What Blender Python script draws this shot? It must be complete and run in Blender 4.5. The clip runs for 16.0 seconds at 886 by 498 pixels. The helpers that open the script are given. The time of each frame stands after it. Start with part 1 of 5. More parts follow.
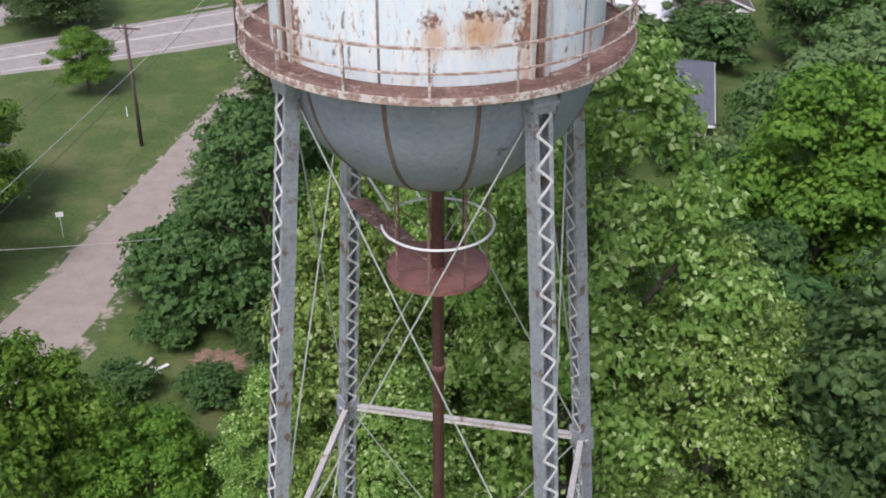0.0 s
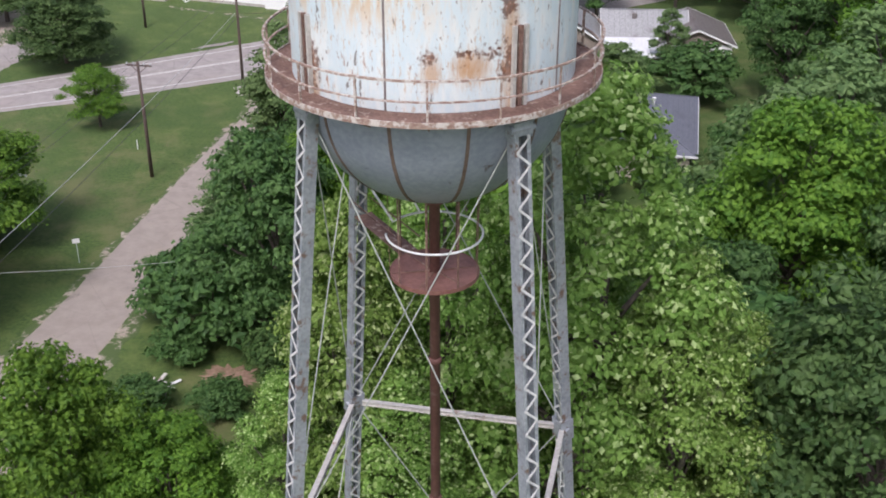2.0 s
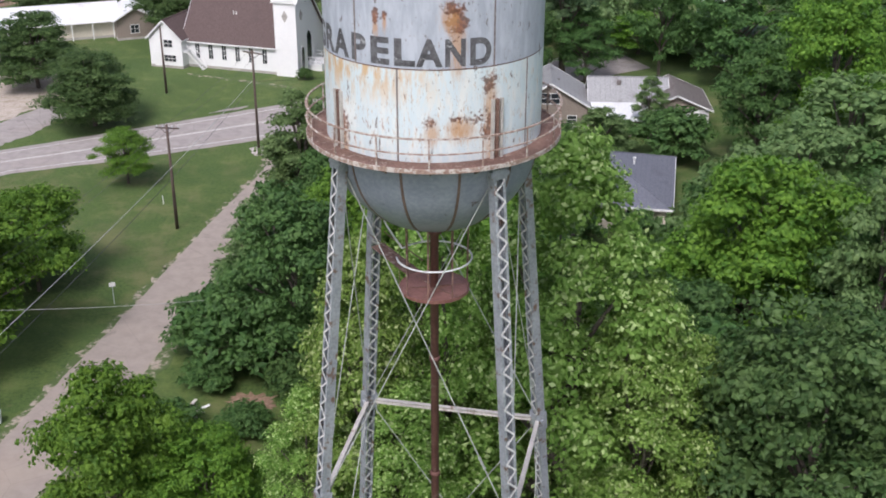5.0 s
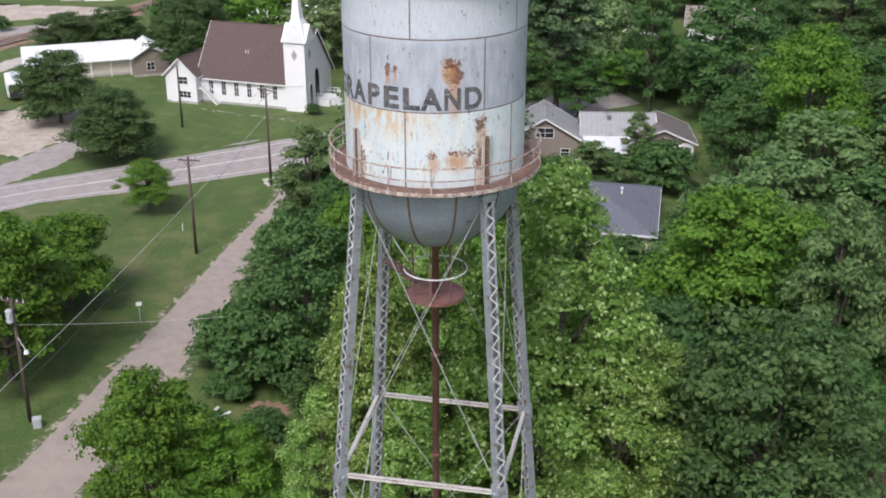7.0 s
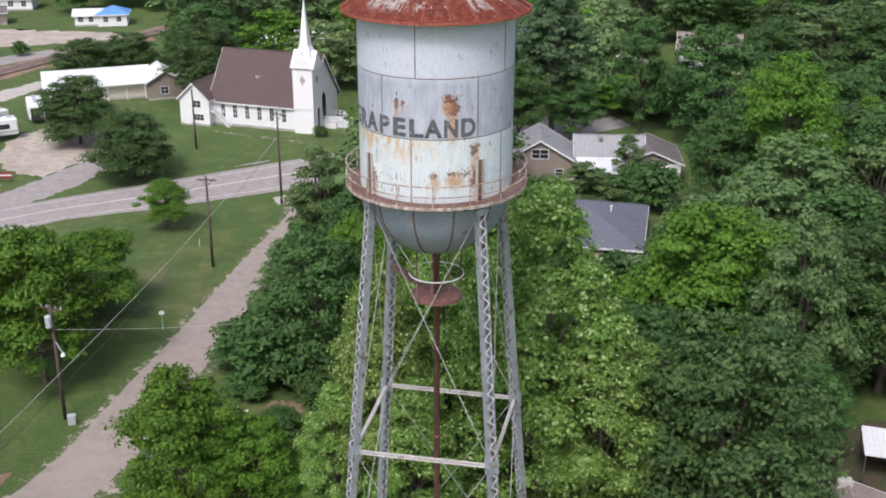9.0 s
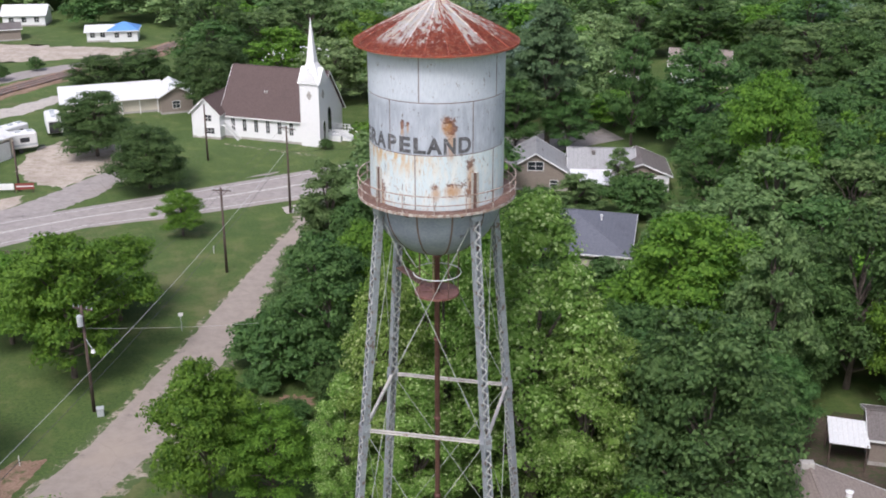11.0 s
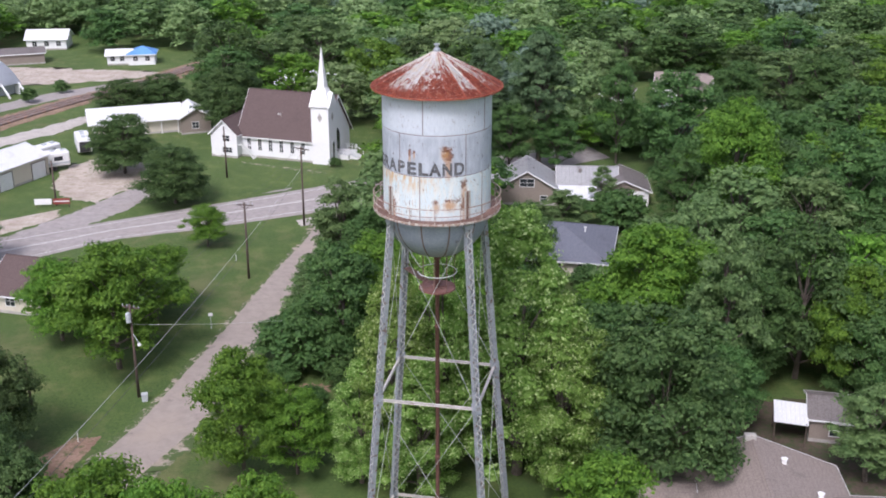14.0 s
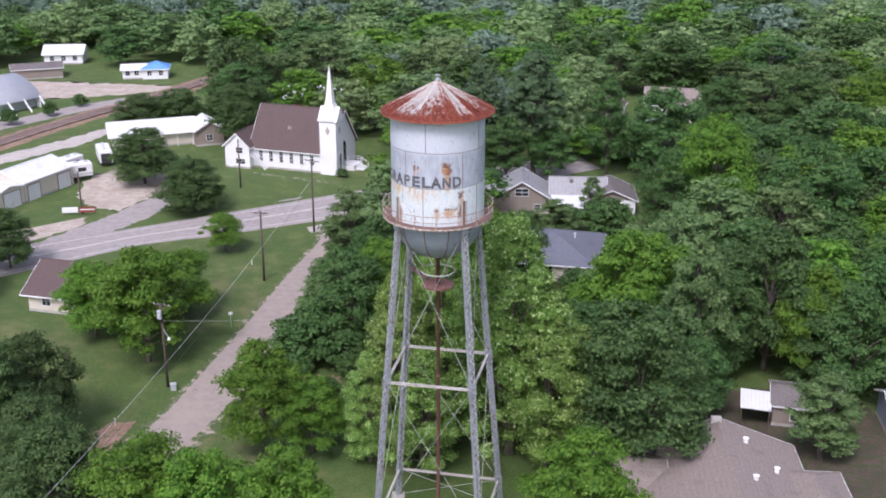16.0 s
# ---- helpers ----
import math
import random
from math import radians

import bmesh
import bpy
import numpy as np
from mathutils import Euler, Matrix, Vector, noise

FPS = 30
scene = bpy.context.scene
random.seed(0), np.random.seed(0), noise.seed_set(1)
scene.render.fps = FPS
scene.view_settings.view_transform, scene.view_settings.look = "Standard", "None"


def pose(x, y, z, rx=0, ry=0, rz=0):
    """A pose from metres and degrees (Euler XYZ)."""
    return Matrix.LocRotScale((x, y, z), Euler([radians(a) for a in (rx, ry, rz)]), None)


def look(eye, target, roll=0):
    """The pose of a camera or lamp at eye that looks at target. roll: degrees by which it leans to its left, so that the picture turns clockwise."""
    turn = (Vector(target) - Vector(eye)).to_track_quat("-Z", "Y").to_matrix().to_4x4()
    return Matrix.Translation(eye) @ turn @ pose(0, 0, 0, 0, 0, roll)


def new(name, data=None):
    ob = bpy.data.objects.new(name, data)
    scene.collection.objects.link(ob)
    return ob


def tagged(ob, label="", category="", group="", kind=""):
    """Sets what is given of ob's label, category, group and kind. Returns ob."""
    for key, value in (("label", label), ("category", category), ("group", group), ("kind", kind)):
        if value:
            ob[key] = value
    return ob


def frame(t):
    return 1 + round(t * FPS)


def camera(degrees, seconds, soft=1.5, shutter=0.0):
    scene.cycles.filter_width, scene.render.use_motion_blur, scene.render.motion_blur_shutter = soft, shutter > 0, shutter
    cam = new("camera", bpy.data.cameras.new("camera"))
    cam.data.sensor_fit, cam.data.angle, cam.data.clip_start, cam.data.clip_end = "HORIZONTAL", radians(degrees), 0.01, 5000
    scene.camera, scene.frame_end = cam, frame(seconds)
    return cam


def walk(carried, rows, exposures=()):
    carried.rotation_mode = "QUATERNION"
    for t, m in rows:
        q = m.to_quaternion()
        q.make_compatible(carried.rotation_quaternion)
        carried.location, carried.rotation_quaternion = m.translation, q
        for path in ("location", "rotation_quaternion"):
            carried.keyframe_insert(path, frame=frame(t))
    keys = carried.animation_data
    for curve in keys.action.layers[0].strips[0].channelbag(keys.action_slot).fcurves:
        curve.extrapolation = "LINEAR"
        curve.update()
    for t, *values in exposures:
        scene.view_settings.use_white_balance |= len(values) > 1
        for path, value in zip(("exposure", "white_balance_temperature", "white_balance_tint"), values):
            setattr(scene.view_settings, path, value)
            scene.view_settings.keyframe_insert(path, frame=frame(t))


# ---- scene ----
cam = camera(42.69, 16.0, soft=1.84)
# seconds, x, y, z, yaw, pitch: the craft backs away from the tower and climbs
ROWS = [
    (0.0, 0.000, -24.197, 37.453, -0.292, -29.242),
    (0.5, 0.000, -25.204, 37.784, -0.360, -28.846),
    (1.0, 0.000, -26.203, 38.112, -0.412, -28.411),
    (1.5, 0.000, -27.239, 38.453, -0.452, -27.942),
    (2.0, 0.000, -28.345, 38.816, -0.480, -27.443),
    (2.5, 0.000, -29.545, 39.211, -0.497, -26.924),
    (3.0, 0.000, -30.853, 39.641, -0.506, -26.394),
    (3.5, 0.000, -32.277, 40.109, -0.508, -25.861),
    (4.0, 0.000, -33.815, 40.615, -0.504, -25.334),
    (4.5, 0.000, -35.460, 41.155, -0.495, -24.822),
    (5.0, 0.000, -37.199, 41.727, -0.483, -24.332),
    (5.5, 0.000, -39.014, 42.323, -0.468, -23.872),
    (6.0, 0.000, -40.885, 42.938, -0.452, -23.446),
    (6.5, 0.000, -42.789, 43.564, -0.434, -23.058),
    (7.0, 0.000, -44.706, 44.194, -0.417, -22.712),
    (7.5, 0.000, -46.616, 44.822, -0.400, -22.406),
    (8.0, 0.000, -48.504, 45.443, -0.384, -22.141),
    (8.5, 0.000, -50.363, 46.054, -0.369, -21.914),
    (9.0, 0.000, -52.192, 46.655, -0.356, -21.721),
    (9.5, 0.000, -54.000, 47.249, -0.345, -21.557),
    (10.0, 0.000, -55.802, 47.841, -0.336, -21.417),
    (10.5, 0.000, -57.624, 48.440, -0.329, -21.293),
    (11.0, 0.000, -59.499, 49.056, -0.324, -21.181),
    (11.5, 0.000, -61.461, 49.701, -0.320, -21.072),
    (12.0, 0.000, -63.551, 50.388, -0.318, -20.961),
    (12.5, 0.000, -65.804, 51.129, -0.316, -20.845),
    (13.0, 0.000, -68.248, 51.932, -0.315, -20.719),
    (13.5, 0.000, -70.898, 52.803, -0.314, -20.584),
    (14.0, 0.000, -73.742, 53.738, -0.311, -20.444),
    (14.5, 0.000, -76.733, 54.721, -0.306, -20.303),
    (15.0, 0.000, -79.769, 55.719, -0.299, -20.176),
    (15.5, 0.000, -82.675, 56.674, -0.287, -20.078),
    (16.0, 0.000, -85.187, 57.500, -0.271, -20.033),
]
walk(cam, [(t, pose(x, y, z, 90 + pitch, 0, yaw)) for t, x, y, z, yaw, pitch in ROWS],
     exposures=[(0.0, 0.45, 6200, 20), (8.0, 0.43, 6250, 17), (13.0, 0.50, 6150, 19), (16.0, 0.56, 5950, 25)])

# ---- light: a bright overcast afternoon ----
SUN_EL, SUN_AZ = 52, 200
world = bpy.data.worlds.new("sky")
scene.world = world
world.use_nodes = True
wn, wl = world.node_tree.nodes, world.node_tree.links
sky = wn.new("ShaderNodeTexSky")
sky.sky_type, sky.sun_disc = "NISHITA", False
sky.sun_elevation, sky.sun_rotation = radians(SUN_EL), radians(SUN_AZ)
sky.dust_density, sky.air_density = 4.0, 1.0
soft = wn.new("ShaderNodeHueSaturation")
soft.inputs["Saturation"].default_value = 0.6
wl.new(sky.outputs[0], soft.inputs["Color"])
wl.new(soft.outputs[0], wn["Background"].inputs["Color"])
wn["Background"].inputs["Strength"].default_value = 0.13
sun = new("sun", bpy.data.lights.new("sun", "SUN"))
sun.data.energy, sun.data.angle, sun.data.color = 1.5, radians(14), (1.0, 0.98, 0.94)
sun.matrix_world = look((0, 0, 0), (-math.sin(radians(SUN_AZ)) * math.cos(radians(SUN_EL)),
                                    -math.cos(radians(SUN_AZ)) * math.cos(radians(SUN_EL)), -math.sin(radians(SUN_EL))))


# ---- materials ----
class Nodes:
    """A small wrapper to write node materials in few lines."""

    def __init__(self, name, rough=0.7, metal=0.0):
        self.mat = bpy.data.materials.new(name)
        self.mat.use_nodes = True
        self.t = self.mat.node_tree
        self.b = self.t.nodes["Principled BSDF"]
        self.b.inputs["Roughness"].default_value = rough
        self.b.inputs["Metallic"].default_value = metal

    def n(self, kind, **sets):
        node = self.t.nodes.new(kind)
        for key, value in sets.items():
            if key == "operation":
                node.operation = value
            elif key == "blend":
                node.data_type, node.blend_type = "RGBA", value
        return node

    def put(self, socket, value):
        if isinstance(value, bpy.types.NodeSocket):
            self.t.links.new(value, socket)
        elif isinstance(value, tuple) and len(value) == 3 and socket.type == "RGBA":
            socket.default_value = (*value, 1)
        else:
            socket.default_value = value

    def math(self, op, a, b=0.0, c=0.0):
        node = self.n("ShaderNodeMath", operation=op)
        for s, v in zip(node.inputs, (a, b, c)):
            self.put(s, v)
        return node.outputs[0]

    def coord(self, scale=(1, 1, 1)):
        tc, mp = self.n("ShaderNodeTexCoord"), self.n("ShaderNodeMapping")
        self.t.links.new(tc.outputs["Object"], mp.inputs["Vector"])
        mp.inputs["Scale"].default_value = scale
        return mp.outputs[0]

    def noise(self, vec, scale, detail=4.0, rough=0.55):
        node = self.n("ShaderNodeTexNoise")
        self.put(node.inputs["Vector"], vec)
        node.inputs["Scale"].default_value, node.inputs["Detail"].default_value = scale, detail
        node.inputs["Roughness"].default_value = rough
        return node.outputs["Fac"]

    def step(self, v, lo, hi):
        node = self.n("ShaderNodeMapRange")
        node.interpolation_type = "SMOOTHSTEP"
        self.put(node.inputs["Value"], v)
        node.inputs["From Min"].default_value, node.inputs["From Max"].default_value = lo, hi
        return node.outputs[0]

    def mix(self, fac, a, b, blend="MIX"):
        node = self.n("ShaderNodeMix", blend=blend)
        self.put(node.inputs[0], fac)
        self.put(node.inputs[6], a)
        self.put(node.inputs[7], b)
        return node.outputs[2]

    def color(self, v):
        self.put(self.b.inputs["Base Color"], v)
        return self

    def bump(self, h, strength=0.3, dist=0.02):
        node = self.n("ShaderNodeBump")
        node.inputs["Strength"].default_value, node.inputs["Distance"].default_value = strength, dist
        self.put(node.inputs["Height"], h)
        self.t.links.new(node.outputs[0], self.b.inputs["Normal"])
        return self


def mottled(name, a, b, big=0.3, small=6.0, rough=0.75, metal=0.0, bump=0.3, third=None, at=(0.55, 0.7)):
    """Two tones mixed by coarse and fine noise, and a third in patches."""
    m = Nodes(name, rough, metal)
    v = m.coord()
    coarse, fine = m.noise(v, big), m.noise(v, small)
    f = m.math("MULTIPLY_ADD", fine, 0.5, m.math("MULTIPLY", coarse, 0.5))
    col = m.mix(m.step(f, 0.35, 0.65), a, b)
    if third:
        col = m.mix(m.step(m.noise(v, big * 2.7, 6, 0.65), *at), col, third)
    return m.color(col).bump(fine, bump).mat


RUST = (0.115, 0.050, 0.030)
RUST_LIGHT = (0.30, 0.13, 0.05)


def tank_material():
    """Old paint on the tank: white below, grey above, with rust that runs down."""
    m = Nodes("tank_paint", 0.55)
    tc, sp = m.n("ShaderNodeTexCoord"), m.n("ShaderNodeSeparateXYZ")
    m.t.links.new(tc.outputs["Object"], sp.inputs[0])
    x, y, z = sp.outputs
    arc = m.math("MULTIPLY", m.math("ARCTAN2", y, x), 3.65)
    cb = m.n("ShaderNodeCombineXYZ")
    m.put(cb.inputs[0], arc)
    m.put(cb.inputs[2], m.math("MULTIPLY", z, 0.22))
    run = m.noise(cb.outputs[0], 3.2, 6, 0.65)
    run_fine = m.noise(cb.outputs[0], 11.0, 5, 0.7)
    blot = m.noise(tc.outputs["Object"], 1.3, 6, 0.65)
    fine = m.noise(tc.outputs["Object"], 9.0, 4)
    low = m.math("LESS_THAN", z, 32.5)
    wob = m.math("ADD", z, m.math("MULTIPLY", m.math("SUBTRACT", blot, 0.5), 0.3))
    grey = m.mix(m.step(run, 0.35, 0.7), (0.365, 0.40, 0.46), (0.49, 0.53, 0.59))
    top = m.step(wob, 34.9, 35.5)
    grey = m.mix(top, grey, m.mix(m.step(run_fine, 0.3, 0.7), (0.49, 0.535, 0.60), (0.60, 0.645, 0.70)))
    white = m.mix(m.step(run, 0.4, 0.65), (0.58, 0.675, 0.71), (0.70, 0.735, 0.725))
    paint = m.mix(low, grey, white)
    # pale ochre runs under the band and light stains
    ochre = m.math("MULTIPLY", m.math("MULTIPLY", m.step(run, 0.43, 0.58), m.step(x, 1.6, -2.2)), m.math("MULTIPLY", low, m.step(z, 30.9, 32.4)))
    paint = m.mix(m.math("MULTIPLY", ochre, 0.85), paint, (0.56, 0.36, 0.16))
    stain = m.math("MULTIPLY", m.math("MULTIPLY", m.step(run_fine, 0.53, 0.67), m.step(blot, 0.40, 0.58)), m.math("MULTIPLY", low, 0.7))
    paint = m.mix(stain, paint, (0.50, 0.30, 0.14))
    # small dark scars
    cs = m.coord((1, 1, 0.45))
    scar = m.step(m.noise(cs, 4.2, 4, 0.65), 0.64, 0.69)
    speck = m.math("MULTIPLY", m.step(m.noise(cs, 15.0, 3, 0.6), 0.645, 0.69), m.step(blot, 0.40, 0.60))
    paint = m.mix(m.math("MULTIPLY", speck, 0.75), paint, (0.20, 0.12, 0.07))
    # dark dribbles down the grey plates and brown ones on the white band
    drip = m.math("MULTIPLY", m.step(run_fine, 0.57, 0.70), m.step(m.noise(tc.outputs["Object"], 0.9, 4, 0.6), 0.45, 0.62))
    paint = m.mix(m.math("MULTIPLY", drip, 0.6), paint, m.mix(low, (0.24, 0.235, 0.23), (0.42, 0.25, 0.12)))
    paint = m.mix(m.math("MULTIPLY", scar, 0.8), paint, (0.13, 0.10, 0.08))
    rust_low = m.math("MULTIPLY", m.step(m.noise(cs, 2.6, 8, 0.7), 0.60, 0.68), m.step(z, 32.2, 29.8))
    paint = m.mix(m.math("MULTIPLY", rust_low, low), paint, RUST_LIGHT)
    # the large spots of rust, each with its run
    for az, zz, rx, rz in ((11.5, 33.95, 0.28, 0.5), (7.5, 34.42, 0.30, 0.24), (-1, 30.84, 0.26, 0.24), (10.5, 30.86, 0.34, 0.20), (15.5, 30.88, 0.40, 0.21),
                           (29, 31.95, 0.28, 0.45), (-29, 34.05, 0.10, 0.2), (-24, 34.1, 0.08, 0.16), (30, 30.4, 0.3, 0.7), (-52, 30.3, 0.25, 0.6)):
        da = m.math("DIVIDE", m.math("SUBTRACT", arc, radians(az - 90) * 3.65), rx)
        dz = m.math("DIVIDE", m.math("SUBTRACT", z, zz), rz)
        run_z = m.math("DIVIDE", m.math("SUBTRACT", z, zz - rz * 1.5), rz * 2.2)
        ragged = m.math("ADD", m.math("MULTIPLY", m.math("SUBTRACT", blot, 0.5), 4.5), m.math("MULTIPLY", m.math("SUBTRACT", fine, 0.5), 3.0))
        raggedf = m.math("MULTIPLY", m.math("SUBTRACT", run_fine, 0.5), 2.4)
        halo = m.math("SQRT", m.math("ADD", m.math("MULTIPLY", da, da), m.math("MULTIPLY", run_z, run_z)))
        core = m.math("SQRT", m.math("ADD", m.math("MULTIPLY", da, da), m.math("MULTIPLY", dz, dz)))
        paint = m.mix(m.math("MULTIPLY", m.step(m.math("ADD", halo, raggedf), 1.3, 0.2), 0.7), paint, (0.47, 0.25, 0.10))
        paint = m.mix(m.math("MULTIPLY", m.step(m.math("ADD", core, ragged), 1.0, 0.3), 0.85), paint, m.mix(m.step(fine, 0.4, 0.6), RUST, (0.24, 0.085, 0.035)))
    m.b.inputs["Specular IOR Level"].default_value = 0.3
    return m.color(paint).bump(fine, 0.25, 0.02).mat


def roof_material():
    """Red-rusted roof sheets from which a pale coat peels in streaks down the slope."""
    m = Nodes("roof_rust", 0.7)
    tc, sp, info = m.n("ShaderNodeTexCoord"), m.n("ShaderNodeSeparateXYZ"), m.n("ShaderNodeObjectInfo")
    m.t.links.new(tc.outputs["Object"], sp.inputs[0])
    x, y, z = sp.outputs
    cb = m.n("ShaderNodeCombineXYZ")
    m.put(cb.inputs[0], m.math("MULTIPLY", m.math("ARCTAN2", y, x), 2.6))
    m.put(cb.inputs[2], m.math("MULTIPLY", z, 0.9))
    streak = m.noise(cb.outputs[0], 5.0, 7, 0.7)
    blot = m.noise(tc.outputs["Object"], 3.0, 6, 0.7)
    red = m.mix(m.step(blot, 0.35, 0.65), (0.20, 0.035, 0.022), (0.36, 0.085, 0.045))
    red = m.mix(m.step(streak, 0.55, 0.7), red, (0.40, 0.19, 0.09))
    up = m.step(z, 38.2, 39.6)
    pale = m.math("ADD", m.math("MULTIPLY", streak, 0.75), m.math("MULTIPLY", info.outputs["Random"], 0.24))
    pale = m.math("ADD", pale, m.math("MULTIPLY", up, 0.14))
    flake = m.noise(tc.outputs["Object"], 7.0, 6, 0.75)
    pale = m.math("ADD", pale, m.math("MULTIPLY", m.math("SUBTRACT", flake, 0.5), 0.34))
    red = m.mix(m.math("MULTIPLY", m.step(flake, 0.54, 0.62), 0.7), red, (0.47, 0.27, 0.19))
    red = m.mix(m.math("MULTIPLY", m.step(flake, 0.40, 0.33), 0.7), red, (0.13, 0.055, 0.035))
    gate = m.step(z, 38.02, 38.35)
    col = m.mix(m.math("MULTIPLY", m.step(pale, 0.50, 0.60), gate), red, m.mix(m.step(blot, 0.4, 0.6), (0.64, 0.57, 0.48), (0.66, 0.66, 0.66)))
    return m.color(col).bump(blot, 0.4, 0.02).mat


def leaf_material(name, dark, light, tip=None):
    """Leaves: each its own tone, each tree a little apart; light shines through."""
    m = Nodes(name, 0.55)
    geo, info = m.n("ShaderNodeNewGeometry"), m.n("ShaderNodeObjectInfo")
    tc = m.n("ShaderNodeTexCoord")
    clump = m.noise(tc.outputs["Object"], 0.7, 3)
    f = m.math("MULTIPLY_ADD", geo.outputs["Random Per Island"], 0.34, m.math("MULTIPLY", clump, 0.66))
    col = m.mix(m.step(f, 0.22, 0.76), dark, light)
    if tip:
        col = m.mix(m.step(geo.outputs["Random Per Island"], 0.80, 0.93), col, tip)
    hsv = m.n("ShaderNodeHueSaturation")
    m.put(hsv.inputs["Color"], col)
    m.put(hsv.inputs["Hue"], m.math("MULTIPLY_ADD", info.outputs["Random"], 0.018, 0.498))
    m.put(hsv.inputs["Value"], m.math("MULTIPLY_ADD", info.outputs["Random"], 0.3, 0.88))
    m.color(hsv.outputs[0])
    m.b.inputs["Specular IOR Level"].default_value = 0.25
    tl, mx = m.n("ShaderNodeBsdfTranslucent"), m.n("ShaderNodeMixShader")
    m.put(tl.inputs["Color"], hsv.outputs[0])
    mx.inputs[0].default_value = 0.35
    out = m.t.nodes["Material Output"]
    m.t.links.new(m.b.outputs[0], mx.inputs[1])
    m.t.links.new(tl.outputs[0], mx.inputs[2])
    m.t.links.new(mx.outputs[0], out.inputs["Surface"])
    return m.mat


def grass_material():
    """Mown lawn: fine blades, paler dry patches, brown bare spots and faint mower lanes."""
    m = Nodes("grass", 0.9)
    v = m.coord()
    fine, mid, big = m.noise(v, 3.5, 6, 0.7), m.noise(v, 0.35, 6, 0.65), m.noise(v, 0.045, 4)
    col = m.mix(m.step(fine, 0.3, 0.7), (0.040, 0.078, 0.016), (0.095, 0.150, 0.032))
    col = m.mix(m.math("MULTIPLY", m.step(mid, 0.46, 0.68), 0.7), col, (0.125, 0.165, 0.042))
    wide = m.math("MULTIPLY_ADD", mid, 0.45, m.math("MULTIPLY", big, 0.55))
    col = m.mix(m.math("MULTIPLY", m.step(wide, 0.50, 0.62), 0.5), col, (0.150, 0.135, 0.066))
    col = m.mix(m.math("MULTIPLY", m.step(m.noise(v, 0.8, 7, 0.72), 0.60, 0.70), 0.55), col, (0.16, 0.12, 0.075))
    col = m.mix(m.math("MULTIPLY", m.step(m.noise(v, 0.11, 3), 0.52, 0.40), 0.4), col, (0.045, 0.092, 0.018))
    return m.color(col).bump(m.noise(v, 8, 3), 0.8, 0.08).mat


def road_material(name, a, b, crack, cracked=0.35):
    m = Nodes(name, 0.85)
    v = m.coord()
    big, mid, fine = m.noise(v, 0.16, 4), m.noise(v, 0.9, 6, 0.65), m.noise(v, 14, 3)
    col = m.mix(m.step(mid, 0.3, 0.7), a, b)
    col = m.mix(m.math("MULTIPLY", m.step(big, 0.5, 0.7), 0.5), col, crack)
    vo = m.n("ShaderNodeTexVoronoi")
    vo.feature = "DISTANCE_TO_EDGE"
    vo.inputs["Scale"].default_value = 0.22
    m.put(vo.inputs["Vector"], v)
    col = m.mix(m.math("MULTIPLY", m.step(vo.outputs["Distance"], 0.012, 0.0), cracked), col, (0.06, 0.05, 0.045))
    col = m.mix(m.math("MULTIPLY", m.step(m.noise(v, 0.5, 7, 0.7), 0.58, 0.70), 0.55), col, (0.16, 0.14, 0.13))
    return m.color(col).bump(fine, 0.4, 0.01).mat


def striped(name, a, b, pitch, axis, rough=0.6, stain=(0.2, 0.15, 0.12), amount=0.3, metal=0.0):
    """Boards, seams or shingle rows that run one way, with stains over them."""
    m = Nodes(name, rough, metal)
    v = m.coord()
    sp = m.n("ShaderNodeSeparateXYZ")
    m.t.links.new(v, sp.inputs[0])
    line = m.math("FRACT", m.math("DIVIDE", sp.outputs[axis], pitch))
    groove = m.step(line, 0.12, 0.02)
    big, fine = m.noise(v, 0.5, 6, 0.65), m.noise(v, 7, 4)
    col = m.mix(m.step(fine, 0.3, 0.7), a, b)
    col = m.mix(m.math("MULTIPLY", groove, 0.35), col, stain)
    col = m.mix(m.math("MULTIPLY", m.step(big, 0.52, 0.75), amount), col, stain)
    return m.color(col).bump(m.math("SUBTRACT", fine, groove), 0.35, 0.01).mat


TANK, ROOF = tank_material(), roof_material()
BOWL = mottled("bowl_paint", (0.245, 0.28, 0.34), (0.335, 0.37, 0.43), 0.8, 7, 0.42, 0.0, 0.15, (0.12, 0.105, 0.10), (0.66, 0.72))
STEEL = mottled("galvanised_steel", (0.30, 0.325, 0.37), (0.47, 0.50, 0.54), 0.9, 9, 0.42, 0.4, 0.25, (0.23, 0.155, 0.12), (0.54, 0.66))
LACE = mottled("white_lacing_steel", (0.55, 0.56, 0.56), (0.70, 0.70, 0.68), 1.3, 9, 0.5, 0.1, 0.2, (0.25, 0.17, 0.12), (0.62, 0.7))
RUSTY = mottled("rusted_steel", (0.12, 0.065, 0.050), (0.23, 0.135, 0.105), 1.5, 12, 0.8, 0.0, 0.5, (0.36, 0.28, 0.23), (0.55, 0.66))
RUSTPALE = mottled("flaking_rusted_rail", (0.22, 0.135, 0.105), (0.36, 0.27, 0.22), 2.0, 14, 0.75, 0.0, 0.4, (0.52, 0.48, 0.44), (0.48, 0.58))
STRAP = mottled("dark_riveted_joint", (0.15, 0.12, 0.115), (0.27, 0.235, 0.225), 1.2, 10, 0.7, 0.0, 0.3, (0.40, 0.40, 0.40), (0.55, 0.65))
WORN = mottled("worn_pale_steel", (0.40, 0.38, 0.35), (0.55, 0.53, 0.49), 0.8, 10, 0.6, 0.0, 0.3, (0.26, 0.18, 0.14), (0.58, 0.68))
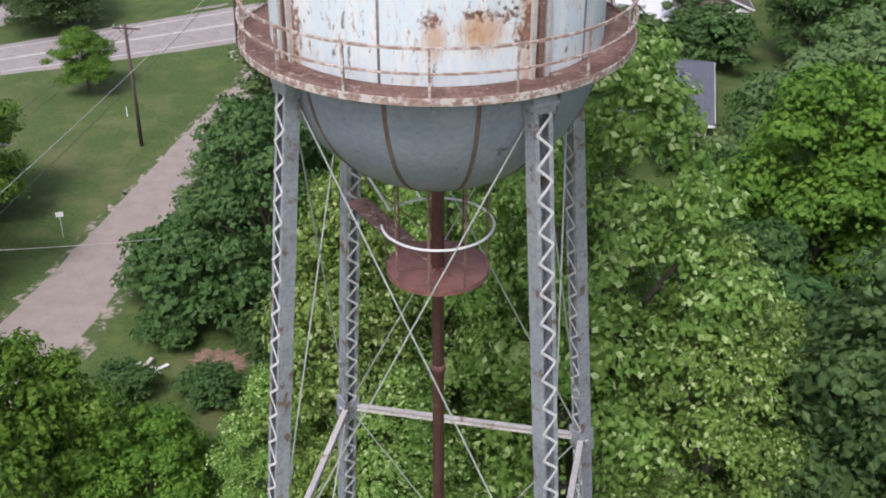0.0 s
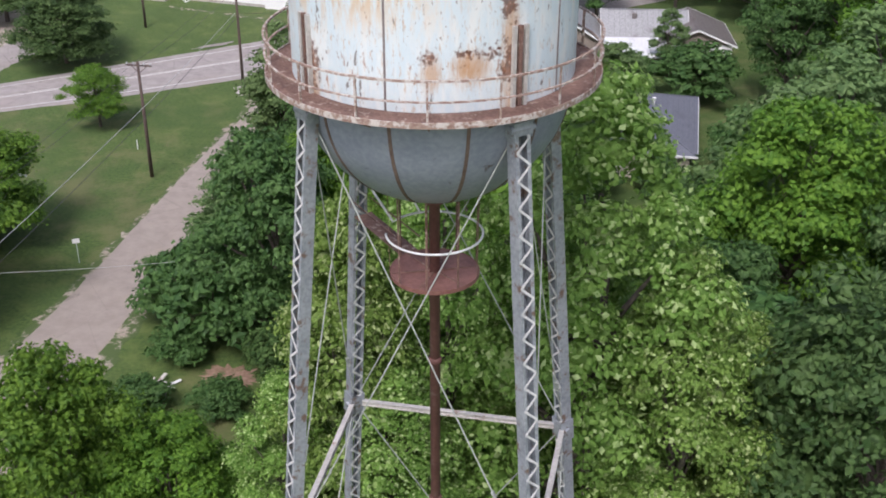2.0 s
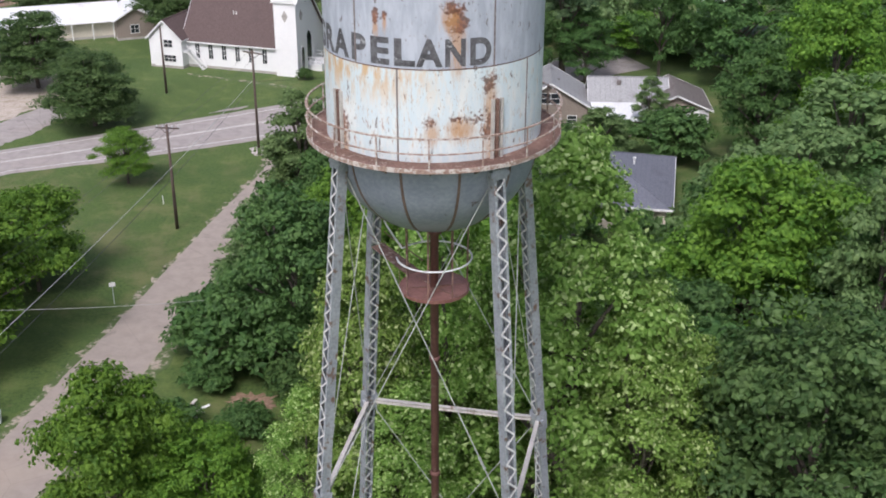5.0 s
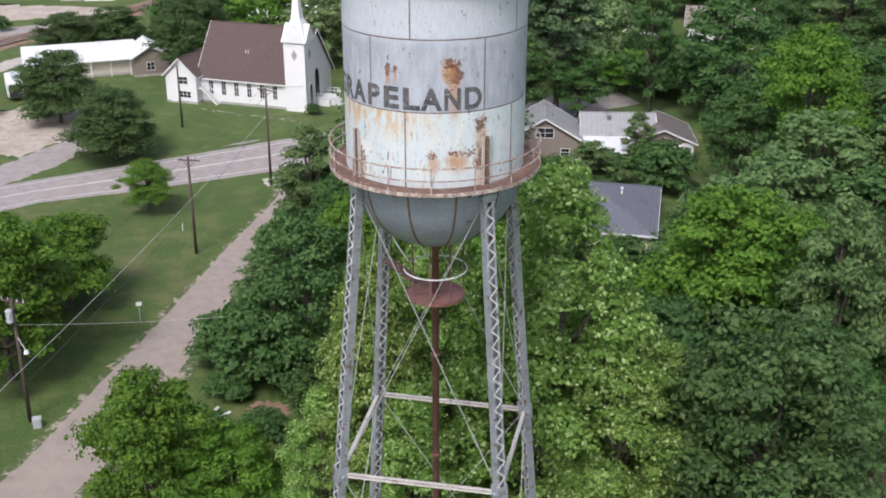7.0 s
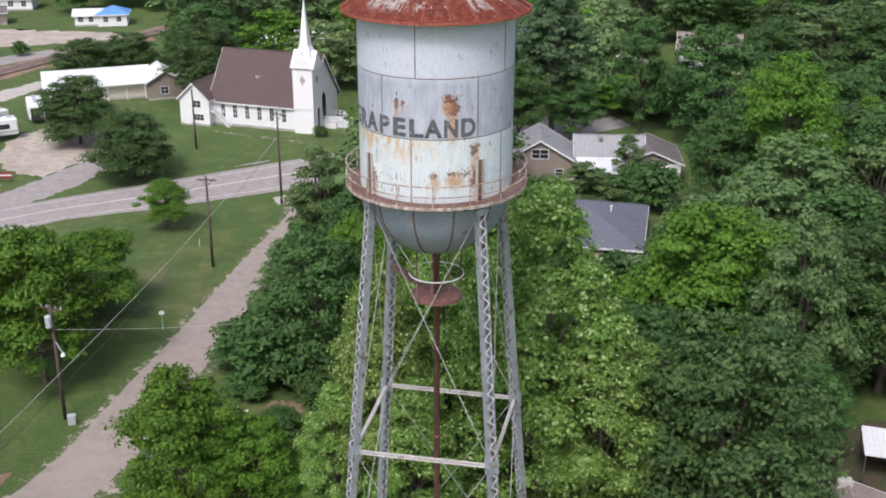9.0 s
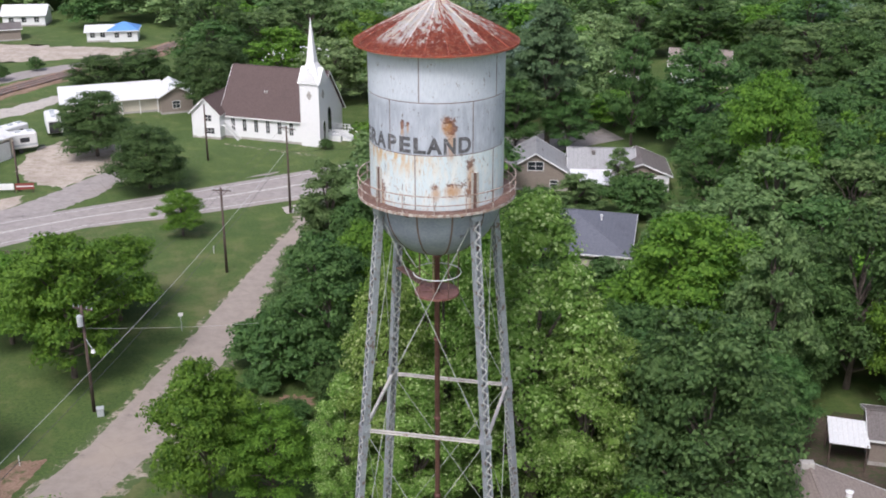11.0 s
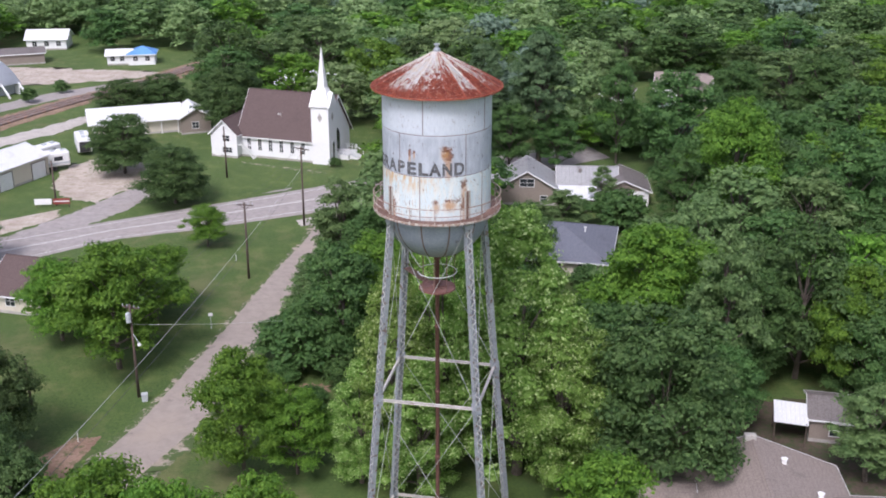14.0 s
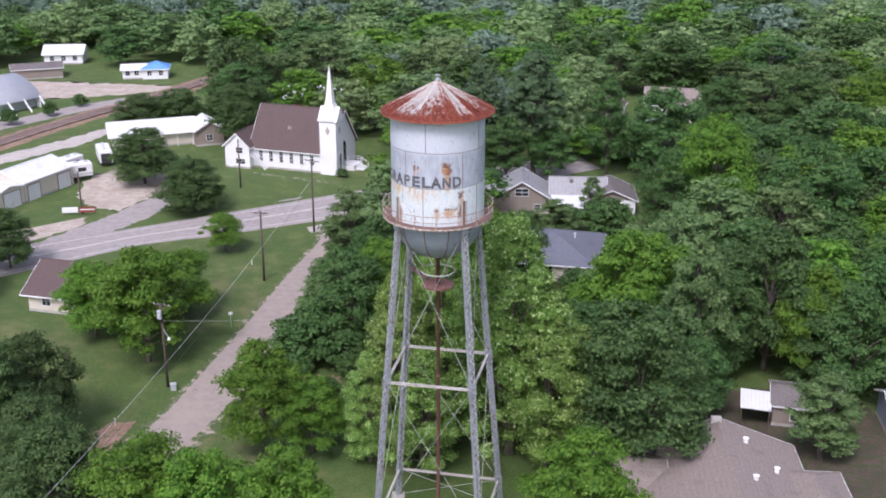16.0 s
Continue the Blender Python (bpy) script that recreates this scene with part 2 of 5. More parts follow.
BOWLRUST = mottled("rusty_strap_on_bowl", (0.13, 0.085, 0.065), (0.22, 0.16, 0.13), 1.2, 10, 0.8, 0.0, 0.4)
PIPE = mottled("oxide_red_pipe", (0.105, 0.045, 0.036), (0.16, 0.075, 0.06), 0.7, 9, 0.7, 0.0, 0.3, (0.20, 0.13, 0.11), (0.6, 0.7))
DISC = mottled("oxide_red_platform", (0.16, 0.070, 0.056), (0.24, 0.115, 0.095), 1.2, 8, 0.55, 0.0, 0.3, (0.42, 0.30, 0.27), (0.66, 0.72))
WHITEPIPE = mottled("white_pipe", (0.60, 0.62, 0.62), (0.74, 0.75, 0.74), 2, 12, 0.45, 0, 0.1, (0.4, 0.35, 0.3), (0.68, 0.75))
ROD = mottled("grey_tie_rod", (0.36, 0.38, 0.36), (0.50, 0.52, 0.49), 1.0, 10, 0.5, 0.2, 0.1)
INK = mottled("faded_black_lettering", (0.045, 0.045, 0.05), (0.14, 0.14, 0.15), 1.4, 9, 0.6, 0.0, 0.1, (0.34, 0.35, 0.36), (0.60, 0.68))
BARK = mottled("bark", (0.075, 0.06, 0.05), (0.15, 0.125, 0.105), 1.2, 7, 0.9, 0.0, 0.8)
GRASS = grass_material()
ROAD = road_material("worn_asphalt", (0.285, 0.258, 0.246), (0.365, 0.335, 0.318), (0.33, 0.285, 0.262))
LANE = road_material("sandy_lane", (0.292, 0.250, 0.218), (0.350, 0.302, 0.264), (0.385, 0.322, 0.262), 0.12)
BALLAST = mottled("railway_gravel", (0.15, 0.115, 0.10), (0.25, 0.20, 0.18), 0.4, 5, 0.95, 0, 0.5, (0.30, 0.17, 0.12), (0.5, 0.65))
SAND = mottled("sandy_soil", (0.36, 0.30, 0.25), (0.52, 0.46, 0.40), 0.3, 4, 0.95, 0, 0.5, (0.27, 0.24, 0.17), (0.45, 0.75))
VERGE = mottled("sandy_verge_with_weeds", (0.30, 0.25, 0.20), (0.43, 0.37, 0.31), 0.3, 4, 0.95, 0, 0.5, (0.075, 0.115, 0.035), (0.40, 0.52))
# brown soil with the shade of the trees put into its colour
YARD_SHADE = mottled("yard_soil_with_tree_shade", (0.055, 0.042, 0.030), (0.10, 0.075, 0.055), 0.4, 4, 0.95, 0, 0.5, (0.05, 0.066, 0.024), (0.45, 0.6))
CLAY = mottled("bare_clay", (0.20, 0.122, 0.086), (0.33, 0.225, 0.165), 0.4, 4, 0.95, 0, 0.5, (0.12, 0.12, 0.05), (0.5, 0.65))
PAINTLINE = mottled("road_paint", (0.55, 0.53, 0.5), (0.68, 0.66, 0.63), 1, 12, 0.8, 0, 0.1, (0.38, 0.34, 0.32), (0.55, 0.62))
CONCRETE = mottled("pale_concrete", (0.38, 0.35, 0.32), (0.52, 0.48, 0.44), 0.5, 6, 0.9, 0, 0.3, (0.25, 0.22, 0.2), (0.55, 0.7))
WHITEWALL = striped("white_clapboard", (0.76, 0.77, 0.78), (0.82, 0.82, 0.82), 0.16, 2, 0.6, (0.5, 0.5, 0.5), 0.12)
WHITETRIM = mottled("white_trim", (0.74, 0.75, 0.75), (0.82, 0.82, 0.81), 0.5, 8, 0.5, 0, 0.1)
SHINGLE = striped("brown_shingles", (0.085, 0.058, 0.055), (0.125, 0.09, 0.084), 0.18, 2, 0.9, (0.07, 0.05, 0.05), 0.35)
SHINGLE_GREY = striped("grey_shingles", (0.11, 0.12, 0.15), (0.165, 0.175, 0.21), 0.18, 2, 0.9, (0.07, 0.07, 0.085), 0.5)
SHINGLE_TAN = striped("taupe_shingles", (0.20, 0.165, 0.145), (0.29, 0.245, 0.22), 0.18, 2, 0.9, (0.11, 0.09, 0.08), 0.45)
METALROOF = striped("weathered_metal_roof", (0.25, 0.255, 0.26), (0.36, 0.365, 0.37), 0.6, 0, 0.5, (0.11, 0.10, 0.10), 0.8, 0.1)
METALDARK = striped("rust_dark_metal_roof", (0.13, 0.115, 0.11), (0.21, 0.19, 0.18), 0.6, 0, 0.6, (0.08, 0.06, 0.055), 0.6, 0.1)
METALWHITE = striped("white_metal_roof", (0.66, 0.68, 0.70), (0.80, 0.81, 0.82), 0.4, 0, 0.4, (0.35, 0.3, 0.27), 0.35, 0.05)
TANWALL = striped("taupe_siding", (0.235, 0.195, 0.165), (0.29, 0.245, 0.21), 0.2, 2, 0.8, (0.16, 0.13, 0.11), 0.3)
CREAM = striped("cream_siding", (0.56, 0.51, 0.42), (0.66, 0.61, 0.52), 0.25, 2, 0.7, (0.36, 0.32, 0.26), 0.3)
REDWALL = striped("barn_red_boards", (0.19, 0.035, 0.03), (0.27, 0.06, 0.05), 0.25, 0, 0.8, (0.12, 0.03, 0.03), 0.4)
BLUEGREY = striped("blue_grey_siding", (0.20, 0.25, 0.31), (0.27, 0.32, 0.38), 0.2, 2, 0.7, (0.15, 0.18, 0.2), 0.3)
STONE = mottled("pale_stone", (0.30, 0.28, 0.26), (0.46, 0.44, 0.41), 1.0, 6, 0.9)
POLEWOOD = mottled("pole_wood", (0.065, 0.045, 0.038), (0.125, 0.09, 0.075), 0.8, 9, 0.9, 0, 0.6)
DARKPLASTIC = mottled("dark_cable", (0.03, 0.03, 0.032), (0.06, 0.06, 0.06), 2, 9, 0.6)
PALECABLE = mottled("pale_cable", (0.40, 0.41, 0.40), (0.52, 0.52, 0.50), 2, 9, 0.5, 0.3)
GREYPAINT = mottled("grey_enamel", (0.40, 0.44, 0.46), (0.52, 0.55, 0.57), 1, 9, 0.4)
BLACKPAINT = mottled("black_enamel", (0.02, 0.02, 0.022), (0.045, 0.045, 0.05), 2, 9, 0.35)
GLASS = Nodes("window_glass", 0.08).color((0.03, 0.035, 0.04)).mat
LEAF_POPLAR = leaf_material("leaf_light_green", (0.120, 0.215, 0.036), (0.265, 0.395, 0.090), (0.46, 0.56, 0.24))
LEAF_LIME = leaf_material("leaf_bright_green", (0.063, 0.148, 0.017), (0.170, 0.298, 0.036))
LEAF_OAK = leaf_material("leaf_deep_green", (0.045, 0.102, 0.028), (0.115, 0.205, 0.058))
LEAF_LIVE = leaf_material("leaf_dull_green", (0.038, 0.076, 0.022), (0.112, 0.172, 0.054))
LEAF_GUM = leaf_material("leaf_grey_green", (0.075, 0.138, 0.044), (0.195, 0.290, 0.105))
# bluish and pale tones: distance haze put into the leaf colour
LEAF_HAZE_BLUE = leaf_material("leaf_haze_blue_green", (0.105, 0.172, 0.120), (0.220, 0.310, 0.215))
LEAF_HAZE_PALE = leaf_material("leaf_haze_pale_green", (0.125, 0.198, 0.072), (0.275, 0.375, 0.155))
LEAF_PINE = leaf_material("needle_dark_green", (0.056, 0.100, 0.044), (0.130, 0.190, 0.086))


# ---- mesh helpers ----
def part(name, bm, material, parent=None, label="", smooth=False):
    """Links a bmesh as one mesh object under a thing or a part."""
    me = bpy.data.meshes.new(name)
    bmesh.ops.recalc_face_normals(bm, faces=bm.faces)
    if smooth:
        for f in bm.faces:
            f.smooth = True
    bm.to_mesh(me)
    bm.free()
    me.materials.append(material)
    ob = new(name, me)
    ob.parent = parent
    if label:
        tagged(ob, label)
    return ob


def thing(name, label, category, x=0, y=0, z=0, rz=0, group="", kind=""):
    ob = new(name)
    ob.matrix_basis = pose(x, y, z, 0, 0, rz)
    return tagged(ob, label, category, group, kind)


def basis(p0, p1, hint=(0, 0, 1)):
    a = (Vector(p1) - Vector(p0)).normalized()
    s = a.cross(Vector(hint))
    if s.length < 1e-4:
        s = a.cross(Vector((1, 0, 0)))
    s.normalize()
    return a, s, s.cross(a).normalized()


def bar(bm, p0, p1, w, h, hint=(0, 0, 1)):
    """A straight bar of w (sideways) by h (along the hint) from p0 to p1."""
    a, s, u = basis(p0, p1, hint)
    vs = [bm.verts.new(Vector(p) + s * (i * w / 2) + u * (j * h / 2)) for p in (p0, p1) for i, j in ((-1, -1), (1, -1), (1, 1), (-1, 1))]
    for f in ((0, 1, 2, 3), (7, 6, 5, 4), (0, 4, 5, 1), (1, 5, 6, 2), (2, 6, 7, 3), (3, 7, 4, 0)):
        bm.faces.new([vs[i] for i in f])


def tube(bm, p0, p1, r0, r1=None, seg=8, cap=True):
    r1 = r0 if r1 is None else r1
    a, s, u = basis(p0, p1)
    rings = [[bm.verts.new(Vector(p) + (s * math.cos(k * 2 * math.pi / seg) + u * math.sin(k * 2 * math.pi / seg)) * r)
              for k in range(seg)] for p, r in ((p0, r0), (p1, r1))]
    for k in range(seg):
        bm.faces.new((rings[0][k], rings[0][(k + 1) % seg], rings[1][(k + 1) % seg], rings[1][k]))
    if cap:
        bm.faces.new(rings[0][::-1])
        bm.faces.new(rings[1])


def hose(bm, pts, r, seg=6):
    """One connected tube along a line of points."""
    rings = []
    for i, p in enumerate(pts):
        a, s, u = basis(pts[max(i - 1, 0)], pts[min(i + 1, len(pts) - 1)])
        rings.append([bm.verts.new(Vector(p) + (s * math.cos(k * 2 * math.pi / seg) + u * math.sin(k * 2 * math.pi / seg)) * r) for k in range(seg)])
    for p, q in zip(rings, rings[1:]):
        for k in range(seg):
            bm.faces.new((p[k], p[(k + 1) % seg], q[(k + 1) % seg], q[k]))
    bm.faces.new(rings[0][::-1])
    bm.faces.new(rings[-1])


def box(bm, x0, y0, z0, x1, y1, z1, bevel=0.0):
    vs = [bm.verts.new((x, y, z)) for z in (z0, z1) for x, y in ((x0, y0), (x1, y0), (x1, y1), (x0, y1))]
    fs = [bm.faces.new([vs[i] for i in f]) for f in ((3, 2, 1, 0), (4, 5, 6, 7), (0, 1, 5, 4), (1, 2, 6, 5), (2, 3, 7, 6), (3, 0, 4, 7))]
    if bevel:
        bmesh.ops.bevel(bm, geom=list({e for f in fs for e in f.edges}), offset=bevel, segments=1, affect="EDGES")


def prism(bm, outline, depth):
    """A plate from a 3D outline, thickened by the vector depth."""
    a = [bm.verts.new(Vector(p)) for p in outline]
    b = [bm.verts.new(Vector(p) + Vector(depth)) for p in outline]
    bm.faces.new(a[::-1])
    bm.faces.new(b)
    for i in range(len(a)):
        bm.faces.new((a[i], a[(i + 1) % len(a)], b[(i + 1) % len(a)], b[i]))


def polar(r, deg, z):
    return Vector((r * math.cos(radians(deg)), r * math.sin(radians(deg)), z))


def swept(bm, profile, a0, a1, seg, closed_profile=True):
    """Turns a profile of (r, z) about the z axis from a0 to a1 degrees."""
    full = abs(a1 - a0) >= 359.9
    rows = [[bm.verts.new(polar(r, a0 + (a1 - a0) * k / seg, z)) for r, z in profile] for k in range(seg if full else seg + 1)]
    n = len(profile)
    for k in range(seg):
        p, q = rows[k], rows[(k + 1) % len(rows)]
        for i in range(n if closed_profile else n - 1):
            bm.faces.new((p[i], q[i], q[(i + 1) % n], p[(i + 1) % n]))
    if not full and closed_profile:
        bm.faces.new(rows[0])
        bm.faces.new(rows[-1][::-1])


# ---- ground, roads ----
bm = bmesh.new()
S = 2500
vs = [bm.verts.new(p) for p in ((-S, -S, 0), (S, -S, 0), (S, S, 0), (-S, S, 0))]
bm.faces.new(vs)
tagged(part("ground", bm, GRASS), "mown green lawn and rough grass with brown patches", "ground", kind="structure")


def strip(name, left, right, z, material, label, category, cut=24, wob=0.35, seed=1):
    """A flat slab between two edge lines, with uneven edges."""
    def along(line):
        line = [Vector(p) for p in line]
        out = []
        for k in range(cut + 1):
            s = k / cut * (len(line) - 1)
            i = min(int(s), len(line) - 2)
            p = line[i].lerp(line[i + 1], s - i)
            out.append(p)
        return out
    rnd = random.Random(seed)
    bm = bmesh.new()
    a = [p + Vector((rnd.uniform(-wob, wob), rnd.uniform(-wob, wob))) for p in along(left)]
    b = [p + Vector((rnd.uniform(-wob, wob), rnd.uniform(-wob, wob))) for p in along(right)]
    top = [[bm.verts.new((p.x, p.y, z)) for p in line] for line in (a, b)]
    low = [[bm.verts.new((p.x, p.y, -0.05)) for p in line] for line in (a, b)]
    for k in range(cut):
        bm.faces.new((top[0][k], top[1][k], top[1][k + 1], top[0][k + 1]))
        bm.faces.new((low[0][k], low[0][k + 1], top[0][k + 1], top[0][k]))
        bm.faces.new((low[1][k], low[1][k + 1], top[1][k + 1], top[1][k]))
    return tagged(part(name, bm, material), label, category, kind="structure")


def patch(name, pts, z, material, label, seed=3, rough=0.8):
    """An irregular flat patch of soil round a ring of points."""
    rnd = random.Random(seed)
    bm = bmesh.new()
    ring = []
    pts = [Vector(p) for p in pts]
    middle = sum(pts, Vector((0, 0))) / len(pts)
    for i, p in enumerate(pts):
        q = pts[(i + 1) % len(pts)]
        for k in range(14):
            r = p.lerp(q, k / 14)
            out = (r - middle).normalized() * rough * (0.7 * math.sin(1.3 * r.x + seed) * math.sin(1.1 * r.y) + rnd.uniform(-0.5, 0.5))
            ring.append(bm.verts.new((r.x + out.x, r.y + out.y, z)))
    bm.faces.new(ring)
    bmesh.ops.triangulate(bm, faces=bm.faces)
    return tagged(part(name, bm, material), label, "soil", kind="structure")


strip("road", [(-130, 40), (-75, 67), (-48, 81.9), (-34.2, 89.8), (-15.9, 100.7), (8, 115), (26, 126)],
      [(-130, 28), (-70, 54), (-44.2, 74.6), (-34, 78.5), (-19, 85.5), (10, 103.2), (30, 115.5)], 0.03, ROAD,
      "wide worn grey-brown asphalt road with white edge lines", "road", 60, 0.1)
strip("lane", [(-55, -28), (-41, -2), (-34, 7.6), (-28.7, 22.4), (-24.3, 43.7), (-20.5, 64.2), (-18, 75.4), (-17.0, 88)],
      [(-46.5, -28), (-32.8, -2), (-27.4, 10.5), (-22.9, 22), (-20.2, 38.1), (-17.9, 56), (-14.6, 74), (-9.5, 92)], 0.022, LANE,
      "narrow sandy-grey lane with worn broken edges", "road", 160, 0.09, 5)
strip("road_edge", [(-57, -28), (-41.5, -2), (-34.6, 7.6), (-29.5, 22.4), (-24.9, 43.7), (-20.9, 64.2), (-18.6, 75.4), (-18.2, 83)],
      [(-45, -28), (-31, -2), (-25.6, 10.5), (-21.4, 22), (-19.0, 38.1), (-17.0, 56), (-13.9, 74), (-8, 90)], 0.012, VERGE,
      "pale sandy verge along the lane", "verge", 220, 0.34, 8)
for o in (0.12, 0.88, 0.47, 0.5):
    def edge(s):
        l = [Vector(p) for p in ((-130, 40), (-75, 67), (-48, 81.9), (-34.2, 89.8), (-15.9, 100.7), (8, 115))]
        r = [Vector(p) for p in ((-130, 28), (-70, 54), (-44.2, 74.6), (-34, 78.5), (-19, 85.5), (10, 103.2))]
        return [a.lerp(b, s) for a, b in zip(l, r)]
    strip("road_marking", edge(o), edge(o + 0.014), 0.036, PAINTLINE, "thin faded painted line on the road", "road marking", 40, 0.02)
strip("pavement", [(-20.4, 82.2), (-19.5, 79.6)], [(-13.4, 87.5), (-12.2, 83)], 0.05, CONCRETE, "cracked pale concrete apron at the corner", "pavement", 8, 0.15)
strip("pavement", [(-27.2, 95.2), (-25.6, 97.0)], [(-24.0, 96.6), (-22.8, 98.4)], 0.05, ROAD, "small pale concrete apron beside the road", "pavement", 6, 0.15)
strip("driveway", [(-70, 66), (-60, 76), (-53, 88), (-47.5, 99)], [(-61, 68), (-51, 79), (-46.5, 87), (-43, 99)], 0.026, ROAD, "worn grey drive that leads onto the sandy ground", "driveway", 40, 0.45, 12)
strip("footpath", [(-33.5, 113.4), (-26, 110.2), (-18.5, 106.8)], [(-33.2, 112.4), (-25.7, 109.2), (-18.2, 105.8)], 0.02, VERGE, "faint worn path across the church lawn", "path", 40, 0.3)
patch("bare_soil", [(-61.5, 99), (-62.5, 110), (-58.5, 116), (-48, 117), (-44, 110), (-44.5, 104), (-48, 99), (-52, 91), (-57.5, 93)], 0.02, SAND, "pale sandy parking ground with ruts", 4, 0.9)
patch("bare_soil", [(-84, 62), (-70, 70), (-62, 76), (-56, 83), (-56, 88), (-64, 82), (-74, 76), (-86, 72)], 0.018, SAND, "pale sandy shoulder beside the road", 14, 0.8)
patch("bare_soil", [(-10.8, 30.6), (-10.6, 29.0), (-12.4, 28.0), (-14.2, 28.6), (-14.2, 30.4)], 0.016, CLAY, "bare reddish clay between the bushes", 6, 0.7)
patch("bare_soil", [(-31.5, 20), (-33, 12), (-37, 5), (-43, -5), (-48, -3), (-42, 7), (-37, 15), (-34, 20)], 0.010, CLAY, "bare reddish soil beside the lane", 7, 0.6)
# soil patch whose dark tone stands in for tree shade
patch("bare_soil", [(24, 22), (29, 27), (38, 27), (46, 24), (47, 13), (46, -4), (38, -8), (36, 8), (30, 12)], 0.014, YARD_SHADE, "bare brown yard soil, its colour darkened for tree shade", 9, 0.8)

# far clearing with the railway
patch("bare_soil", [(-115, 179), (-103.5, 173.8), (-90.4, 175.4), (-77.5, 178), (-67.4, 182.7), (-62.6, 188), (-73.4, 191), (-88, 193), (-100.8, 195), (-117, 195)], 0.02, SAND, "wide pale sandy clearing", 11, 1.4)
RAIL = ((-117.7, 71), (-103, 100), (-89.1, 129.2), (-82.6, 144.4), (-74.9, 160.1), (-65.6, 176.4), (-55.9, 198.6), (-38, 238), (-10, 300))


def beside(line, a, b):
    """Two edges that run along a line, a and b metres to its right."""
    return [(x + a, y) for x, y in line], [(x + b, y) for x, y in line]


strip("gravel_bed", *beside(RAIL, -4.2, 4.6), 0.04, CLAY, "reddish bare soil along the railway", "soil", 90, 0.5, 14)
strip("railway_bed", *beside(RAIL, -2.0, 2.0), 0.35, BALLAST, "grey-brown gravel railway embankment", "railway", 90, 0.12, 4)
for off in (-0.75, 0.75):
    bm = bmesh.new()
    hose(bm, [(x + off, y, 0.42) for x, y in RAIL], 0.06, 4)
    tagged(part("rail", bm, RUSTY), "rusty steel rail on the embankment", "rail", kind="structure")
strip("gravel_track", [(-107.6, 82.8), (-92.2, 111.4), (-83.5, 125.4), (-74.7, 137.5), (-67.6, 150), (-61.3, 161)], [(-102.8, 82.8), (-86.4, 110.4), (-79.4, 121.7), (-71, 132.6), (-64.5, 147.4), (-59.5, 159)], 0.03, CONCRETE, "pale gravel track beside the railway", "track", 60, 0.5, 9)
strip("gravel_track", [(-117.5, 135.7), (-96.2, 148.4), (-83.4, 166.3), (-65.5, 182.7)], [(-115, 126.3), (-93.2, 141.8), (-80, 160.2), (-66, 178)], 0.03, ROAD, "worn grey road past the long white hall", "track", 50, 0.4, 10)


# ---- the water tower ----
LEG_AZ = (214, 302.5, 31.5, 124)
BALCONY, SEAM_1, SEAM_2, EAVE, APEX = 29.5, 32.5, 35.25, 37.85, 40.2
R_TANK, R_WALK, R_EAVE = 3.65, 4.33, 4.37
LEVELS = (16.0, 3.2)


def leg_r(z):
    return 3.72 + 0.1 * (29.0 - z)


tower = thing("water_tower", "old riveted steel water tower, rust-stained white tank on four laced legs", "water tower")

# shell: an inner drum and the riveted plates of three courses
bm = bmesh.new()
swept(bm, [(R_TANK - 0.03, BALCONY - 0.02), (R_TANK - 0.03, EAVE)], 0, 360, 64, False)
part("inner_drum", bm, RUSTY, tower, "rust-dark joints between the plates", True)
for z0, z1, first in ((BALCONY, SEAM_1, -18), (SEAM_1, SEAM_2, 30.6), (SEAM_2, EAVE, -14.5)):
    for k in range(5):
        a0 = first + 72 * k - 90
        bm = bmesh.new()
        g = 0.42
        swept(bm, [(R_TANK - 0.02, z0 + 0.025), (R_TANK, z0 + 0.025), (R_TANK, z1 - 0.02), (R_TANK - 0.02, z1 - 0.02)], a0 + g, a0 + 72 - g, 20)
        part("shell_plate", bm, TANK, tower)
# lap straps down the upright joints
for z0, z1, first in ((BALCONY, SEAM_1, -18), (SEAM_1, SEAM_2, 30.6), (SEAM_2, EAVE, -14.5)):
    for k in range(5):
        a = first + 72 * k - 90
        bm = bmesh.new()
        swept(bm, [(R_TANK - 0.02, z0 + 0.03), (R_TANK + 0.012, z0 + 0.03), (R_TANK + 0.012, z1 - 0.03), (R_TANK - 0.02, z1 - 0.03)], a - 0.42, a + 0.42, 2)
        for r in range(int((z1 - z0) / 0.12)):
            for da in (-0.26, 0.26):
                p = polar(R_TANK + 0.012, a + da, z0 + 0.1 + r * 0.12)
                tube(bm, p, p + polar(0.012, a, 0), 0.014, 0.008, 5)
        part("riveted_strap", bm, STRAP, tower)

# bowl with its rusty meridian straps
bm = bmesh.new()
prof = [(R_TANK * math.cos(radians(a)), BALCONY - 3.6 * math.sin(radians(a))) for a in range(0, 87, 4)]
swept(bm, prof, 0, 360, 64, False)
part("bowl", bm, BOWL, tower, "blue-grey painted round tank bottom", True)
for k in range(12):
    a = k * 30 + 13
    bm = bmesh.new()
    rows = []
    for r, z in prof:
        w = 0.045 / max(r, 0.2)
        rows.append([bm.verts.new(polar(r + o, a + math.degrees(s * w), z - o * 0.5)) for s, o in ((-1, 0.014), (1, 0.014), (1, -0.03), (-1, -0.03))])
    for p, q in zip(rows, rows[1:]):
        for i in range(4):
            bm.faces.new((p[i], p[(i + 1) % 4], q[(i + 1) % 4], q[i]))
    bm.faces.new(rows[0][::-1])
    bm.faces.new(rows[-1])
    part("bowl_strap", bm, BOWLRUST, tower)

